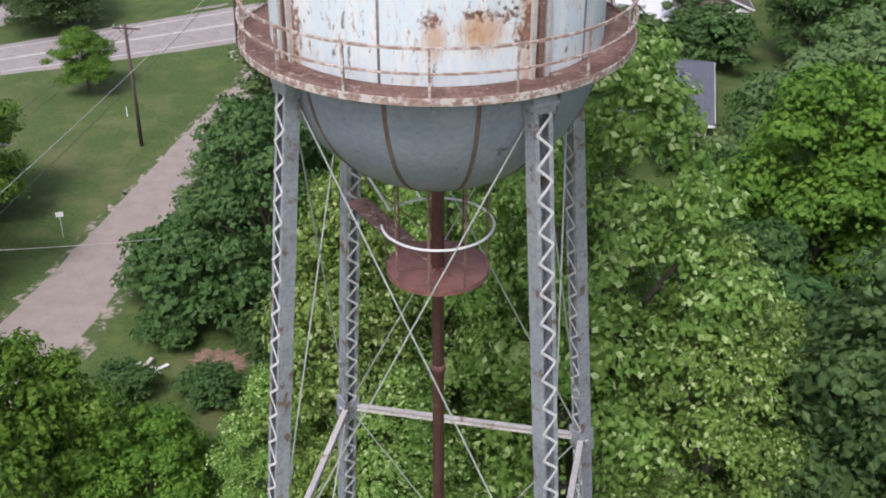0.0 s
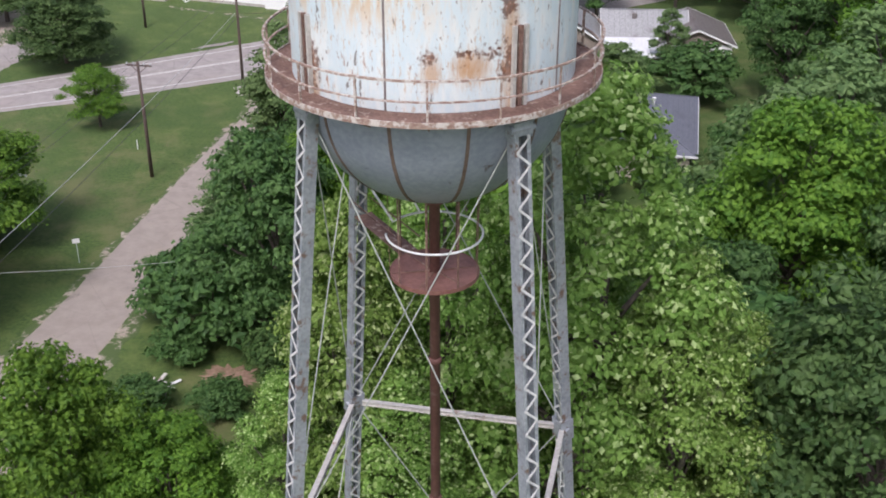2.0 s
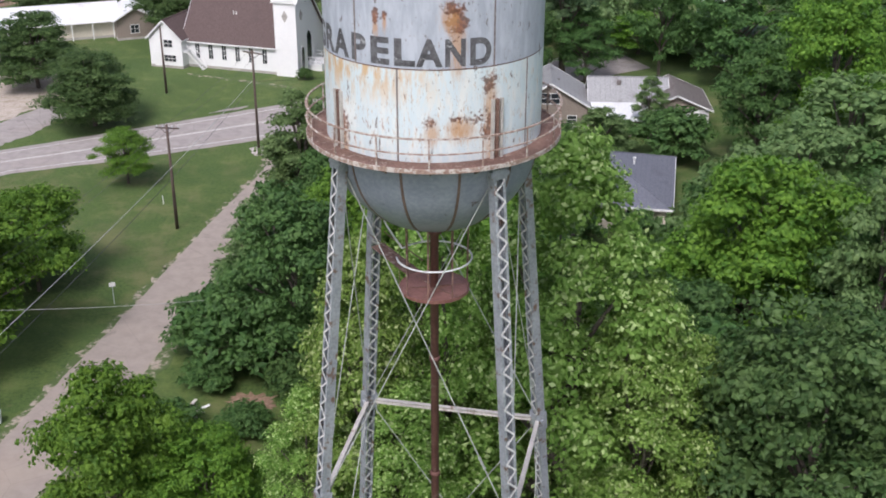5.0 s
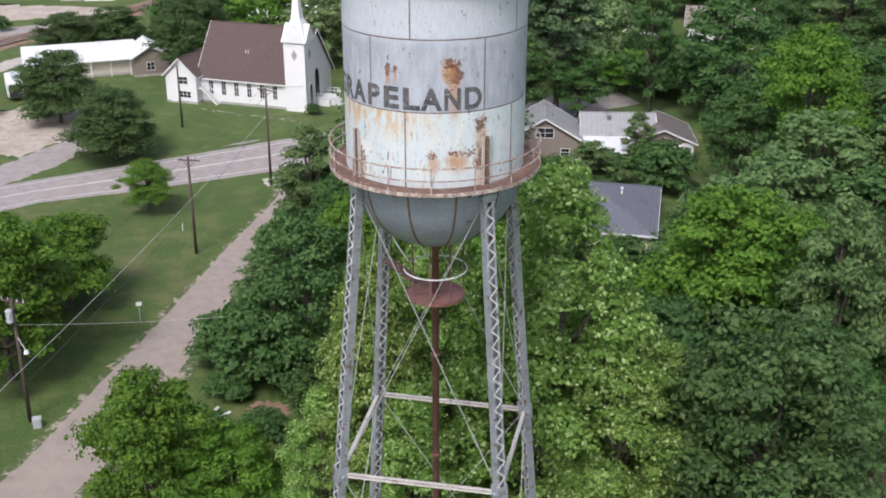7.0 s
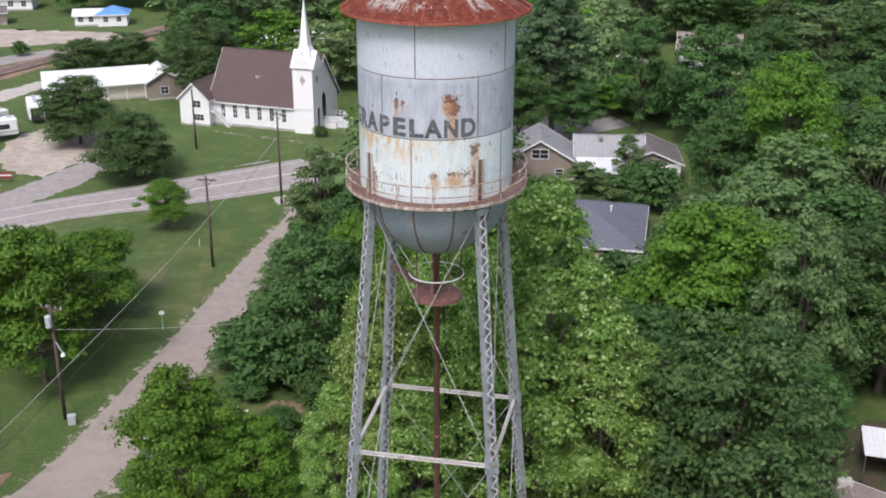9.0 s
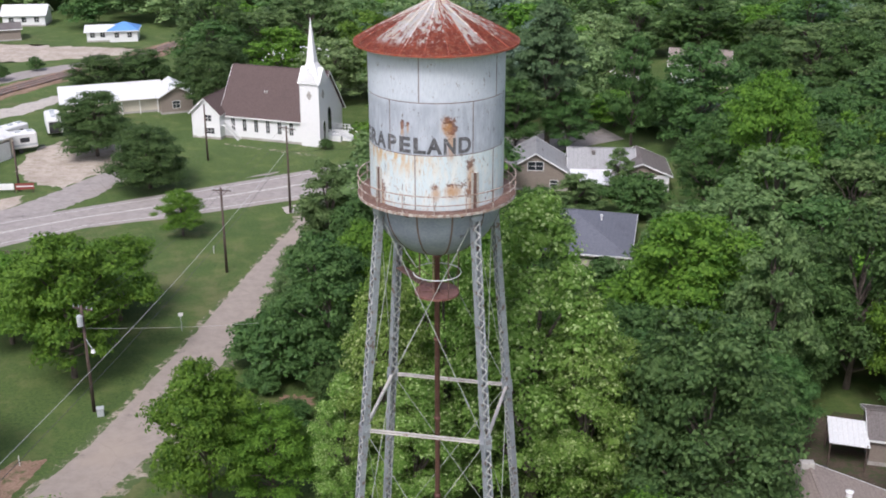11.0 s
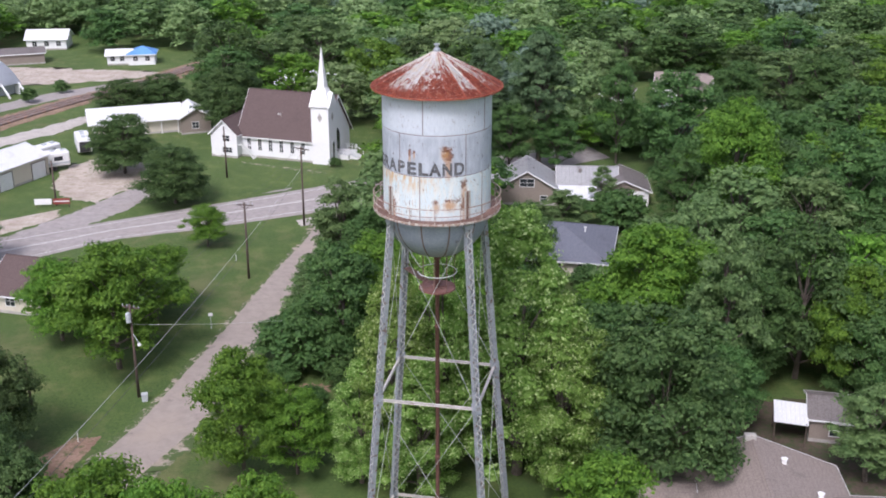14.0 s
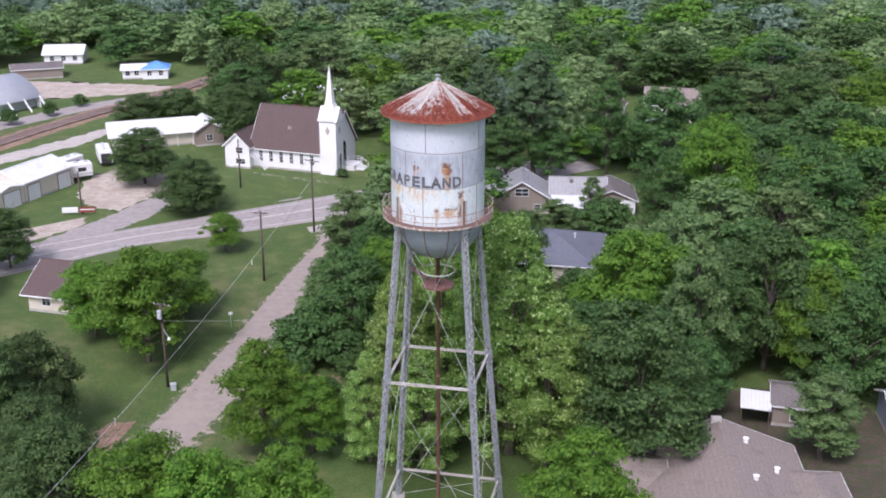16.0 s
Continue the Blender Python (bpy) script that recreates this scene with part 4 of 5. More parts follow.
def lancet(bm, y0, y1, z0, z1, x, d):
    m, w = (y0 + y1) / 2, (y1 - y0) / 2
    pts = [(x, y0, z0), (x, y1, z0)] + [(x, y1 - 2 * w * (1 - math.cos(radians(a))), z1 + 2 * w * math.sin(radians(a))) for a in (0, 20, 40, 60)]
    pts += [(x, y0 + 2 * w * (1 - math.cos(radians(a))), z1 + 2 * w * math.sin(radians(a))) for a in (40, 20, 0)]
    prism(bm, pts, (d, 0, 0))


for y0, y1, z0, z1 in ((-6.2, -4.6, 0.9, 3.7), (-1.5, -0.7, 0.5, 3.2)):
    bm = bmesh.new()
    x = 0.4 if y0 < -3 else -0.7
    lancet(bm, y0 - 0.12, y1 + 0.12, z0 - 0.1, z1, x, -0.05)
    part("arch_trim", bm, WHITETRIM, church)
    bm = bmesh.new()
    lancet(bm, y0, y1, z0, z1, x - 0.05, -0.02)
    part("arched_window" if y0 > -3 else "arched_door", bm, GLASS, church, "dark pointed-arch opening")
bm = bmesh.new()
box(bm, -2.4, -7.4, 0.0, 0.35, -3.4, 0.85)
for k in range(4):
    box(bm, -2.4 - 0.35 * (k + 1), -6.6, 0.0, -2.4 - 0.35 * k, -4.2, 0.68 - 0.17 * k)
for y in (-7.35, -3.45):
    for z in (1.3, 1.8):
        bar(bm, (-2.35, y, z), (0.3, y, z), 0.08, 0.08)
    for k in range(4):
        bar(bm, (-2.35 + k * 0.87, y, 0.8), (-2.35 + k * 0.87, y, 1.85), 0.08, 0.08)
for y in (-6.6, -4.2):
    bar(bm, (-2.4, y, 1.8), (-3.9, y, 0.95), 0.08, 0.1)
    bar(bm, (-3.85, y, 0.0), (-3.85, y, 1.0), 0.09, 0.09)
    bar(bm, (-2.35, y, 0.8), (-2.35, y, 1.85), 0.09, 0.09)
part("porch", bm, WHITETRIM, church, "white railed front porch with steps")
bm = bmesh.new()
for x in (9.6, 10.0):
    tube(bm, (x, -2.4, 6.8), (x, -2.4, 7.6), 0.07)
part("vent_pipe", bm, WHITETRIM, church)

# long taupe house with metal roofs
house = thing("house", "taupe-sided house with weathered grey metal roofs", "house", 14.6, 89.6, 0, -4)
gable_block(house, -5.6, -0.2, 3.5, 7.8, 2.6, 2.7, "y", TANWALL, METALROOF, 0.4, roof_label="streaked grey metal roof")
window(house, -2.1, 0.0, 2.9, 4.1, -0.2, WHITETRIM, (1, 1))
window(house, 1.0, 2.0, 0.6, 1.5, -0.2, WHITETRIM, (0, 1))
gable_block(house, 3.6, 1.4, 12.6, 7.0, 2.7, 2.2, "x", TANWALL, METALROOF, 0.25)
bm = bmesh.new()
prism(bm, [(3.7, -3.4, 1.95), (11.6, -3.4, 1.95), (11.6, 1.6, 2.72), (3.7, 1.6, 2.72)], (0, 0, 0.09))
part("porch_roof", bm, METALWHITE, house, "bright white metal porch roof")
bm = bmesh.new()
box(bm, 3.9, -2.9, -0.1, 11.4, -2.7, 1.95)
part("porch_wall", bm, TANWALL, house)
gable_block(house, 9.6, -0.5, 17.2, 7.6, 2.6, 1.6, "y", TANWALL, METALDARK, 0.4, roof_label="dark rusted metal roof")
bm = bmesh.new()
box(bm, 14.6, -0.58, 0.35, 17.15, -0.52, 2.6)
part("wall_panel", bm, WHITEWALL, house, "white boarded corner")
window(house, 13.0, 14.1, 1.1, 2.3, -0.5, WHITETRIM, (0, 0))
gable_block(house, -15.0, 3.0, -5.7, 8.0, 2.6, 1.8, "x", TANWALL, METALROOF, 0.3)
for x, y, z in ((-0.2, 3.2, 4.6), (7.0, 3.4, 4.5)):
    bm = bmesh.new()
    box(bm, x - 0.25, y - 0.2, z - 0.3, x + 0.25, y + 0.2, z + 0.35, 0.05)
    part("roof_vent", bm, METALDARK, house)

# low house with a blue-grey hip roof
hip = thing("house", "low pale house with a blue-grey shingled hip roof", "house", 13.6, 60.0, 0, -12)
hip_block(hip, -4.8, 0.0, 7.8, 13.5, 2.5, 2.5, CREAM, SHINGLE_GREY, 0.6, "y")
for x in (-2.8, 1.0, 4.2):
    window(hip, x, x + 1.1, 1.0, 2.3, 0.0)
bm = bmesh.new()
tube(bm, (4.4, 7.0, 3.4), (4.4, 7.0, 4.6), 0.1)
tube(bm, (4.4, 7.0, 4.6), (4.4, 7.0, 4.75), 0.17)
part("vent_pipe", bm, WHITETRIM, hip)
for x, y in ((0.2, 3.4), (1.9, 4.2)):
    bm = bmesh.new()
    box(bm, x - 0.3, y - 0.2, 3.2, x + 0.3, y + 0.2, 3.2 + 0.36 * y - 0.42, 0.05)
    part("roof_vent", bm, BLACKPAINT, hip)

# near house with taupe hip roof
near = thing("house", "near house with a broad taupe shingled roof", "house", 26.4, 10.3, 0, -5)
gable_block(near, -6.6, -19.0, 7.0, 0.0, 2.7, 2.5, "y", CREAM, SHINGLE_TAN, 0.6)
gable_block(near, -10.2, -8.6, -5.4, -1.4, 2.4, 1.2, "x", CREAM, SHINGLE_TAN, 0.4)
hip_block(near, 5.0, -13.0, 10.4, -4.4, 2.5, 1.5, CREAM, SHINGLE_TAN, 0.5, "y")
for x, y, z in ((2.4, -2.6, 4.9), (2.2, -9.2, 4.9), (4.6, -6.4, 4.1)):
    bm = bmesh.new()
    swept(bm, [(0.0, z - 0.5), (0.22, z - 0.5), (0.22, z + 0.05), (0.3, z + 0.1), (0.0, z + 0.25)], 0, 360, 12, False)
    for v in bm.verts:
        v.co += Vector((x, y, 0))
    part("roof_vent", bm, WHITETRIM, near, "pale round roof vent")
window(near, -4.4, -2.8, 0.9, 2.2, -19.0)
window(near, 1.6, 3.2, 0.9, 2.2, -19.0)
bm = bmesh.new()
box(bm, -0.5, -0.3, 4.4, 0.5, 0.3, 5.7, 0.05)
part("chimney", bm, WORN, near, "short pale chimney")

# shed with a white awning and its neighbour
shed = thing("shed", "small brown shed with a dark roof and white awning", "shed", 32.8, 19.4, 0, -14)
gable_block(shed, 1.8, 0.0, 8.4, 5.4, 2.4, 1.0, "x", TANWALL, METALDARK, 0.3)
bm = bmesh.new()
prism(bm, [(-1.5, -1.4, 2.35), (1.6, -1.4, 2.25), (1.5, 2.0, 2.75), (-1.5, 2.0, 2.85)], (0, 0, 0.07))
part("awning_roof", bm, METALWHITE, shed, "white corrugated awning roof")
for x, y in ((-1.4, -1.3), (1.4, -1.3), (-1.4, 1.9)):
    bm = bmesh.new()
    bar(bm, (x, y, 0), (x, y, 2.4), 0.1, 0.1)
    part("awning_post", bm, POLEWOOD, shed)
window(shed, 3.6, 5.2, 0.8, 2.0, 0.0)
bm = bmesh.new()
tube(bm, (0, 0, 0), (0, 0, 0.9), 0.3, 0.3, 12)
barrel = part("barrel", bm, BLACKPAINT)
barrel.location = (30.4, 17.2, 0)
tagged(barrel, "dark drum standing in the yard", "barrel")
bm = bmesh.new()
bmesh.ops.create_uvsphere(bm, u_segments=12, v_segments=8, radius=0.35)
ball = part("gas_tank", bm, WHITETRIM, None, "", True)
ball.location = (29.6, 23.2, 0.34)
tagged(ball, "small round white tank on bare soil", "tank")
blue = thing("house", "small blue-grey house half hidden by trees", "house", 45.4, 14.6, 0, -8)
gable_block(blue, 0.0, 0.0, 9.0, 7.0, 2.7, 1.6, "x", BLUEGREY, SHINGLE_GREY, 0.4)
window(blue, 1.2, 2.4, 1.0, 2.2, 0.0)

# house among the trees beside the lane
left = thing("house", "low cream house with a brown shingle roof under trees", "house", -52.6, 49.6, 0, -15)
gable_block(left, 0.0, 0.0, 17.4, 9.5, 2.7, 2.6, "x", CREAM, SHINGLE, 0.7)
for x in (2.0, 8.0, 14.5):
    window(left, x, x + 1.2, 1.0, 2.2, 0.0)

# long white-roofed store sheds
store = thing("storage_shed", "long cream metal store with white roof and roller doors", "shed", -71.2, 89.6, 0, 66)
gable_block(store, 0.0, 0.0, 6.2, 17.0, 3.0, 0.7, "y", CREAM, METALWHITE, 0.25)
gable_block(store, 6.3, 0.0, 18.0, 9.0, 3.3, 1.5, "x", CREAM, METALWHITE, 0.25)
for x0, x1 in ((1.5, 5.2), (7.0, 9.8), (14.2, 17.2)):
    bm = bmesh.new()
    box(bm, x0, -0.09, 0.02, x1, -0.045, 2.7)
    part("roller_door", bm, METALWHITE, store, "white roller door")
    bm = bmesh.new()
    bar(bm, (x0 - 0.1, -0.07, 2.75), (x1 + 0.1, -0.07, 2.75), 0.08, 0.12)
    for x in (x0 - 0.06, x1 + 0.06):
        bar(bm, (x, -0.07, 0), (x, -0.07, 2.8), 0.1, 0.08)
    part("door_frame", bm, METALDARK, store)
bm = bmesh.new()
box(bm, -0.1, 10.5, 1.3, -0.045, 13.5, 1.9)
part("notice_board", bm, WHITETRIM, store, "white board with unreadable writing")
bm = bmesh.new()
for k in range(2):
    box(bm, -0.112, 10.8, 1.45 + 0.2 * k, -0.102, 13.1 - 0.5 * k, 1.53 + 0.2 * k)
part("lettering_bar", bm, REDWALL, store)

# hall with a curved white roof on raking props
hall = thing("hall", "large hall with a curved white membrane roof on raking props", "hall", -89.0, 166.3, 0, 54)
arc = [(18.0 * k / 14, 2.4 + 4.3 * math.sin(math.pi * k / 14) ** 0.8) for k in range(15)]
bm = bmesh.new()
prism(bm, [(-34, y, z) for y, z in arc] + [(-34, y, z - 0.15) for y, z in reversed(arc)], (34, 0, 0))
part("roof", bm, METALWHITE, hall, "curved white roof", True)
bm = bmesh.new()
prism(bm, [(-0.3, 18.0, 0), (-0.3, 0.0, 0)] + [(-0.3, y, z - 0.16) for y, z in arc], (-0.2, 0, 0))
part("end_wall", bm, WHITEWALL, hall, "white end wall")
bm = bmesh.new()
box(bm, -34, 1.6, -0.1, -0.6, 1.8, 2.6)
part("side_wall", bm, GREYPAINT, hall)
for k in range(9):
    bm = bmesh.new()
    bar(bm, (-0.5 - 4 * k, 0.2, 2.6), (-0.5 - 4 * k, -2.4, 0.0), 0.3, 0.35)
    part("prop", bm, WHITETRIM, hall)
for k in range(4):
    bm = bmesh.new()
    bar(bm, (-0.1, 1.5 + 4.6 * k, 2.6), (1.9, 1.5 + 4.6 * k, 0.0), 0.3, 0.35)
    part("prop", bm, WHITETRIM, hall)
brown = thing("shed", "low brown shed with a dark flat-pitched roof", "shed", -106, 195.5, 0, 20)
gable_block(brown, 0, 0, 12, 6, 2.6, 0.9, "x", TANWALL, METALDARK, 0.4)
white_far = thing("house", "long white house beyond the clearing", "house", -105, 216.8, 0, 5)
gable_block(white_far, 0, 0, 10, 7, 2.8, 1.8, "x", WHITEWALL, METALWHITE, 0.5)
for x in (1.5, 4.5, 7.5):
    window(white_far, x, x + 1.1, 1.0, 2.2, 0.0)

pav = thing("pavilion", "open-sided building with broad white metal roof", "building", -62.5, 127.5, 0, 19)
gable_block(pav, 0.0, 1.5, 15.5, 9.5, 2.9, 1.6, "x", CREAM, METALWHITE, 0.9)
for k in range(6):
    bm = bmesh.new()
    bar(bm, (0.2 + 3 * k, 0.75, 0), (0.2 + 3 * k, 0.75, 2.5), 0.14, 0.14)
    part("porch_post", bm, WHITETRIM, pav)
annex = thing("building", "brown brick building with a white metal roof", "building", -47.4, 131.5, 0, 22)
gable_block(annex, 0, 0, 5.5, 7, 3.2, 1.6, "y", TANWALL, METALWHITE, 0.5)
window(annex, 2.0, 3.2, 1.0, 2.2, 0.0)
barn = thing("barn", "dark red barn with a white metal roof", "barn", -33.5, 160.5, 0, 6)
gable_block(barn, 0, 0, 12, 7, 3.2, 2.0, "x", REDWALL, METALWHITE, 0.5)
bm = bmesh.new()
box(bm, 1.8, 3.0, 5.0, 2.6, 4.0, 6.6, 0.04)
part("cupola", bm, WHITETRIM, barn, "small white roof vent")
far1 = thing("house", "grey-roofed house in a clearing among the trees", "house", 45.8, 160.0, 0, -14)
gable_block(far1, 0, 0, 11, 7, 2.7, 2.4, "x", TANWALL, SHINGLE_TAN, 0.6)
gable_block(far1, 0.3, -3.2, 4.8, 1, 2.6, 1.9, "y", WHITEWALL, SHINGLE_TAN, 0.4)
window(far1, 6.5, 8, 1.0, 2.2, 0.0)
far2 = thing("house", "small white house between trees", "house", 33.5, 153.5, 0, -20)
gable_block(far2, 0, 0, 5.5, 7, 2.8, 1.8, "y", WHITEWALL, SHINGLE, 0.4)
for x in (0.7, 3.4):
    window(far2, x, x + 1.1, 1.0, 2.3, 0.0)
patch("bare_soil", [(47, 155.5), (54, 153.5), (56, 150), (48, 151)], 0.02, SAND, "pale sandy yard before a far house", 17, 0.5)
far3 = thing("house", "white house with a bright blue roof", "house", -79, 197, 0, 9)
BLUEROOF = striped("blue_metal_roof", (0.10, 0.28, 0.62), (0.16, 0.36, 0.70), 0.4, 0, 0.5, (0.1, 0.2, 0.4), 0.2)
gable_block(far3, 0, 0, 5.6, 5, 2.4, 0.9, "x", WHITEWALL, METALWHITE, 0.5)
hip_block(far3, 5.0, -0.8, 11.2, 5.2, 2.5, 1.4, WHITEWALL, BLUEROOF, 0.5)
for x in (0.8, 3.0, 6.2, 9.0):
    window(far3, x, x + 1.0, 1.0, 2.1, 0.0 if x < 5 else -0.8)


# ---- poles and cables ----
def utility_pole(x, y, h, label, arm=0.0, lamp=False, transformer=False, rz=0, lean=0.0):
    pole = thing("utility_pole", label, "utility pole", x, y, 0, rz, "poles along the lane")
    bm = bmesh.new()
    tube(bm, (0, 0, -0.3), (lean, 0, h), 0.17, 0.11, 10)
    part("shaft", bm, POLEWOOD, pole, "", True)
    if arm:
        bm = bmesh.new()
        bar(bm, (lean - arm / 2, 0.14, h - 0.35), (lean + arm / 2, 0.14, h - 0.35), 0.1, 0.12)
        for s in (-1, 1):
            bar(bm, (lean + s * arm * 0.3, 0.14, h - 0.4), (lean, 0.14, h - 1.0), 0.04, 0.05)
        part("crossarm", bm, POLEWOOD, pole)
        for s in (-0.46, -0.2, 0.2, 0.46):
            bm = bmesh.new()
            tube(bm, (lean + s * arm, 0.14, h - 0.3), (lean + s * arm, 0.14, h - 0.08), 0.05, 0.035, 8)
            part("insulator", bm, GREYPAINT, pole)
    if transformer:
        bm = bmesh.new()
        tube(bm, (lean + 0.02, -0.42, h - 1.7), (lean + 0.02, -0.42, h - 0.8), 0.25, None, 14)
        tube(bm, (lean + 0.02, -0.42, h - 0.8), (lean + 0.02, -0.42, h - 0.7), 0.25, 0.15, 14)
        part("transformer", bm, GREYPAINT, pole, "pale grey transformer can")
    if lamp:
        bm = bmesh.new()
        tube(bm, (lean, 0, h - 3.0), (lean + 0.9, -0.3, h - 3.9), 0.04, None, 6)
        part("lamp_arm", bm, GREYPAINT, pole)
        bm = bmesh.new()
        tube(bm, (lean + 0.9, -0.3, h - 4.1), (lean + 0.9, -0.3, h - 3.85), 0.2, 0.12, 12)
        part("lamp_head", bm, WHITETRIM, pole, "white yard lamp")
    return pole


utility_pole(-19.1, 80.2, 11.7, "tall dark wooden utility pole at the road corner", 2.6, rz=-30)
utility_pole(-23.9, 59.9, 10.1, "dark wooden utility pole on the lawn by the lane", 2.2, rz=-10)
utility_pole(-34.3, 104.0, 8.6, "bare dark pole on the church lawn")
utility_pole(-30.0, 28.0, 10.1, "brown wooden utility pole with grey transformer and lamp", 2.0, True, True, rz=-20)
utility_pole(-39.8, 25.2, 5.6, "short plain wooden pole on the lawn")
utility_pole(-57.6, 89.6, 7.0, "plain wooden pole beside the parking ground")


def cable(a, b, sag, r, material, label):
    a, b = Vector(a), Vector(b)
    bm = bmesh.new()
    pts = [a.lerp(b, k / 16) - Vector((0, 0, sag * 4 * (k / 16) * (1 - k / 16))) for k in range(17)]
    hose(bm, pts, r, 5)
    tagged(part("cable", bm, material), label, "cable", "overhead cables")


cable((-26.7, -20.0, 15.6), (-19.3, 80.1, 8.4), 1.2, 0.022, PALECABLE, "pale overhead cable slung between poles")
cable((-26.2, -20.0, 15.2), (-19.2, 80.1, 8.0), 1.5, 0.02, DARKPLASTIC, "dark overhead cable slung between poles")
cable((-24.4, 59.9, 9.9), (-19.7, 80.2, 11.4), 0.4, 0.014, DARKPLASTIC, "dark overhead cable slung between poles")
cable((-23.4, 59.9, 9.9), (-18.5, 80.2, 11.4), 0.5, 0.014, DARKPLASTIC, "dark overhead cable slung between poles")
cable((-30.4, 28.0, 9.9), (-24.4, 59.9, 9.9), 0.7, 0.014, DARKPLASTIC, "dark overhead cable slung between poles")
cable((-29.6, 28.0, 9.9), (-23.5, 59.9, 9.9), 0.8, 0.014, DARKPLASTIC, "dark overhead cable slung between poles")
cable((-30.0, 28.0, 8.0), (-9.0, 36.0, 5.5), 0.4, 0.014, PALECABLE, "pale service cable across the lane")
cable((-19.1, 80.2, 8.3), (10.0, 96.0, 7.5), 0.8, 0.016, DARKPLASTIC, "dark overhead cable slung between poles")
cable((24.0, 30.0, 5.0), (60.0, 27.0, 6.0), 0.5, 0.016, PALECABLE, "pale cable behind the yard")

# roadside signs, meter box, mailbox
sign = thing("sign", "low white and dark red roadside sign boards on posts", "sign", -57.8, 88.6, 0, 6)
for x0, x1, mat in ((-2.6, -0.1, WHITETRIM), (0.1, 2.6, REDWALL)):
    bm = bmesh.new()
    box(bm, x0, -0.05, 0.5, x1, 0.05, 1.4, 0.02)
    part("board", bm, mat, sign)
for x in (-2.4, 0.0, 2.4):
    bm = bmesh.new()
    bar(bm, (x, 0.08, 0), (x, 0.08, 1.4), 0.09, 0.09)
    part("post", bm, POLEWOOD, sign)
bm = bmesh.new()
box(bm, 0.2, -0.07, 0.9, 2.5, -0.052, 1.05)
part("lettering_bar", bm, WHITETRIM, sign)
box_ = thing("meter_box", "small grey utility box on the grass by a pole", "box", -29.2, 27.2, 0, 15)
bm = bmesh.new()
box(bm, -0.3, -0.25, 0, 0.3, 0.25, 0.75, 0.04)
part("body", bm, GREYPAINT, box_)
bm = bmesh.new()
box(bm, -0.33, -0.28, 0.76, 0.33, 0.28, 0.82, 0.02)
part("lid", bm, GREYPAINT, box_)
mail = thing("mailbox", "white mailbox on a wooden post beside the lane", "mailbox", -16.4, 37.0, 0, 70)
bm = bmesh.new()
bar(bm, (0, 0, 0), (0, 0, 1.0), 0.1, 0.1)
part("post", bm, POLEWOOD, mail)
bm = bmesh.new()
prism(bm, [(-0.3, -0.12, 1.0), (-0.3, 0.12, 1.0), (-0.3, 0.12, 1.14), (-0.3, 0.06, 1.24), (-0.3, -0.06, 1.24), (-0.3, -0.12, 1.14)], (0.6, 0, 0))
part("body", bm, WHITETRIM, mail)
road_sign = thing("road_sign", "small pale sign on a thin post by the lane", "sign", -25.8, 44.5, 0, 20)
bm = bmesh.new()
tube(bm, (0, 0, 0), (0, 0, 2.0), 0.03)
part("post", bm, GREYPAINT, road_sign)
bm = bmesh.new()
box(bm, -0.25, -0.05, 1.6, 0.25, -0.032, 1.95)
part("plate", bm, WHITETRIM, road_sign)
for x, y in ((-26.5, 66), (-33.5, 19.2), (-38.0, 14.0)):
    bm = bmesh.new()
    tube(bm, (x, y, 0), (x, y, 0.9), 0.05, 0.04, 8)
    tagged(part("marker_post", bm, WHITETRIM), "short white marker post in the grass", "post", "marker posts")


def debris_pile(x, y, label, material, seed):
    """A heap of thrown-down branches and boards."""
    rnd = random.Random(seed)
    pile = thing("debris_pile", label, "pile", x, y)
    for k in range(14):
        bm = bmesh.new()
        a = Vector((rnd.uniform(-0.8, 0.8), rnd.uniform(-0.6, 0.6), rnd.uniform(0.05, 0.4)))
        t = rnd.uniform(0, 6.28)
        d = Vector((math.cos(t), math.sin(t), rnd.uniform(-0.25, 0.25))) * rnd.uniform(0.3, 0.7)
        bar(bm, a - d, a + d, rnd.uniform(0.06, 0.3), rnd.uniform(0.04, 0.08))
        part("board", bm, material if k % 5 else WHITETRIM, pile)


debris_pile(-16.6, 28.2, "heap of pale boards and branches on bare clay", WORN, 2)
debris_pile(30.4, 15.0, "heap of brown boards in the shaded yard", POLEWOOD, 3)


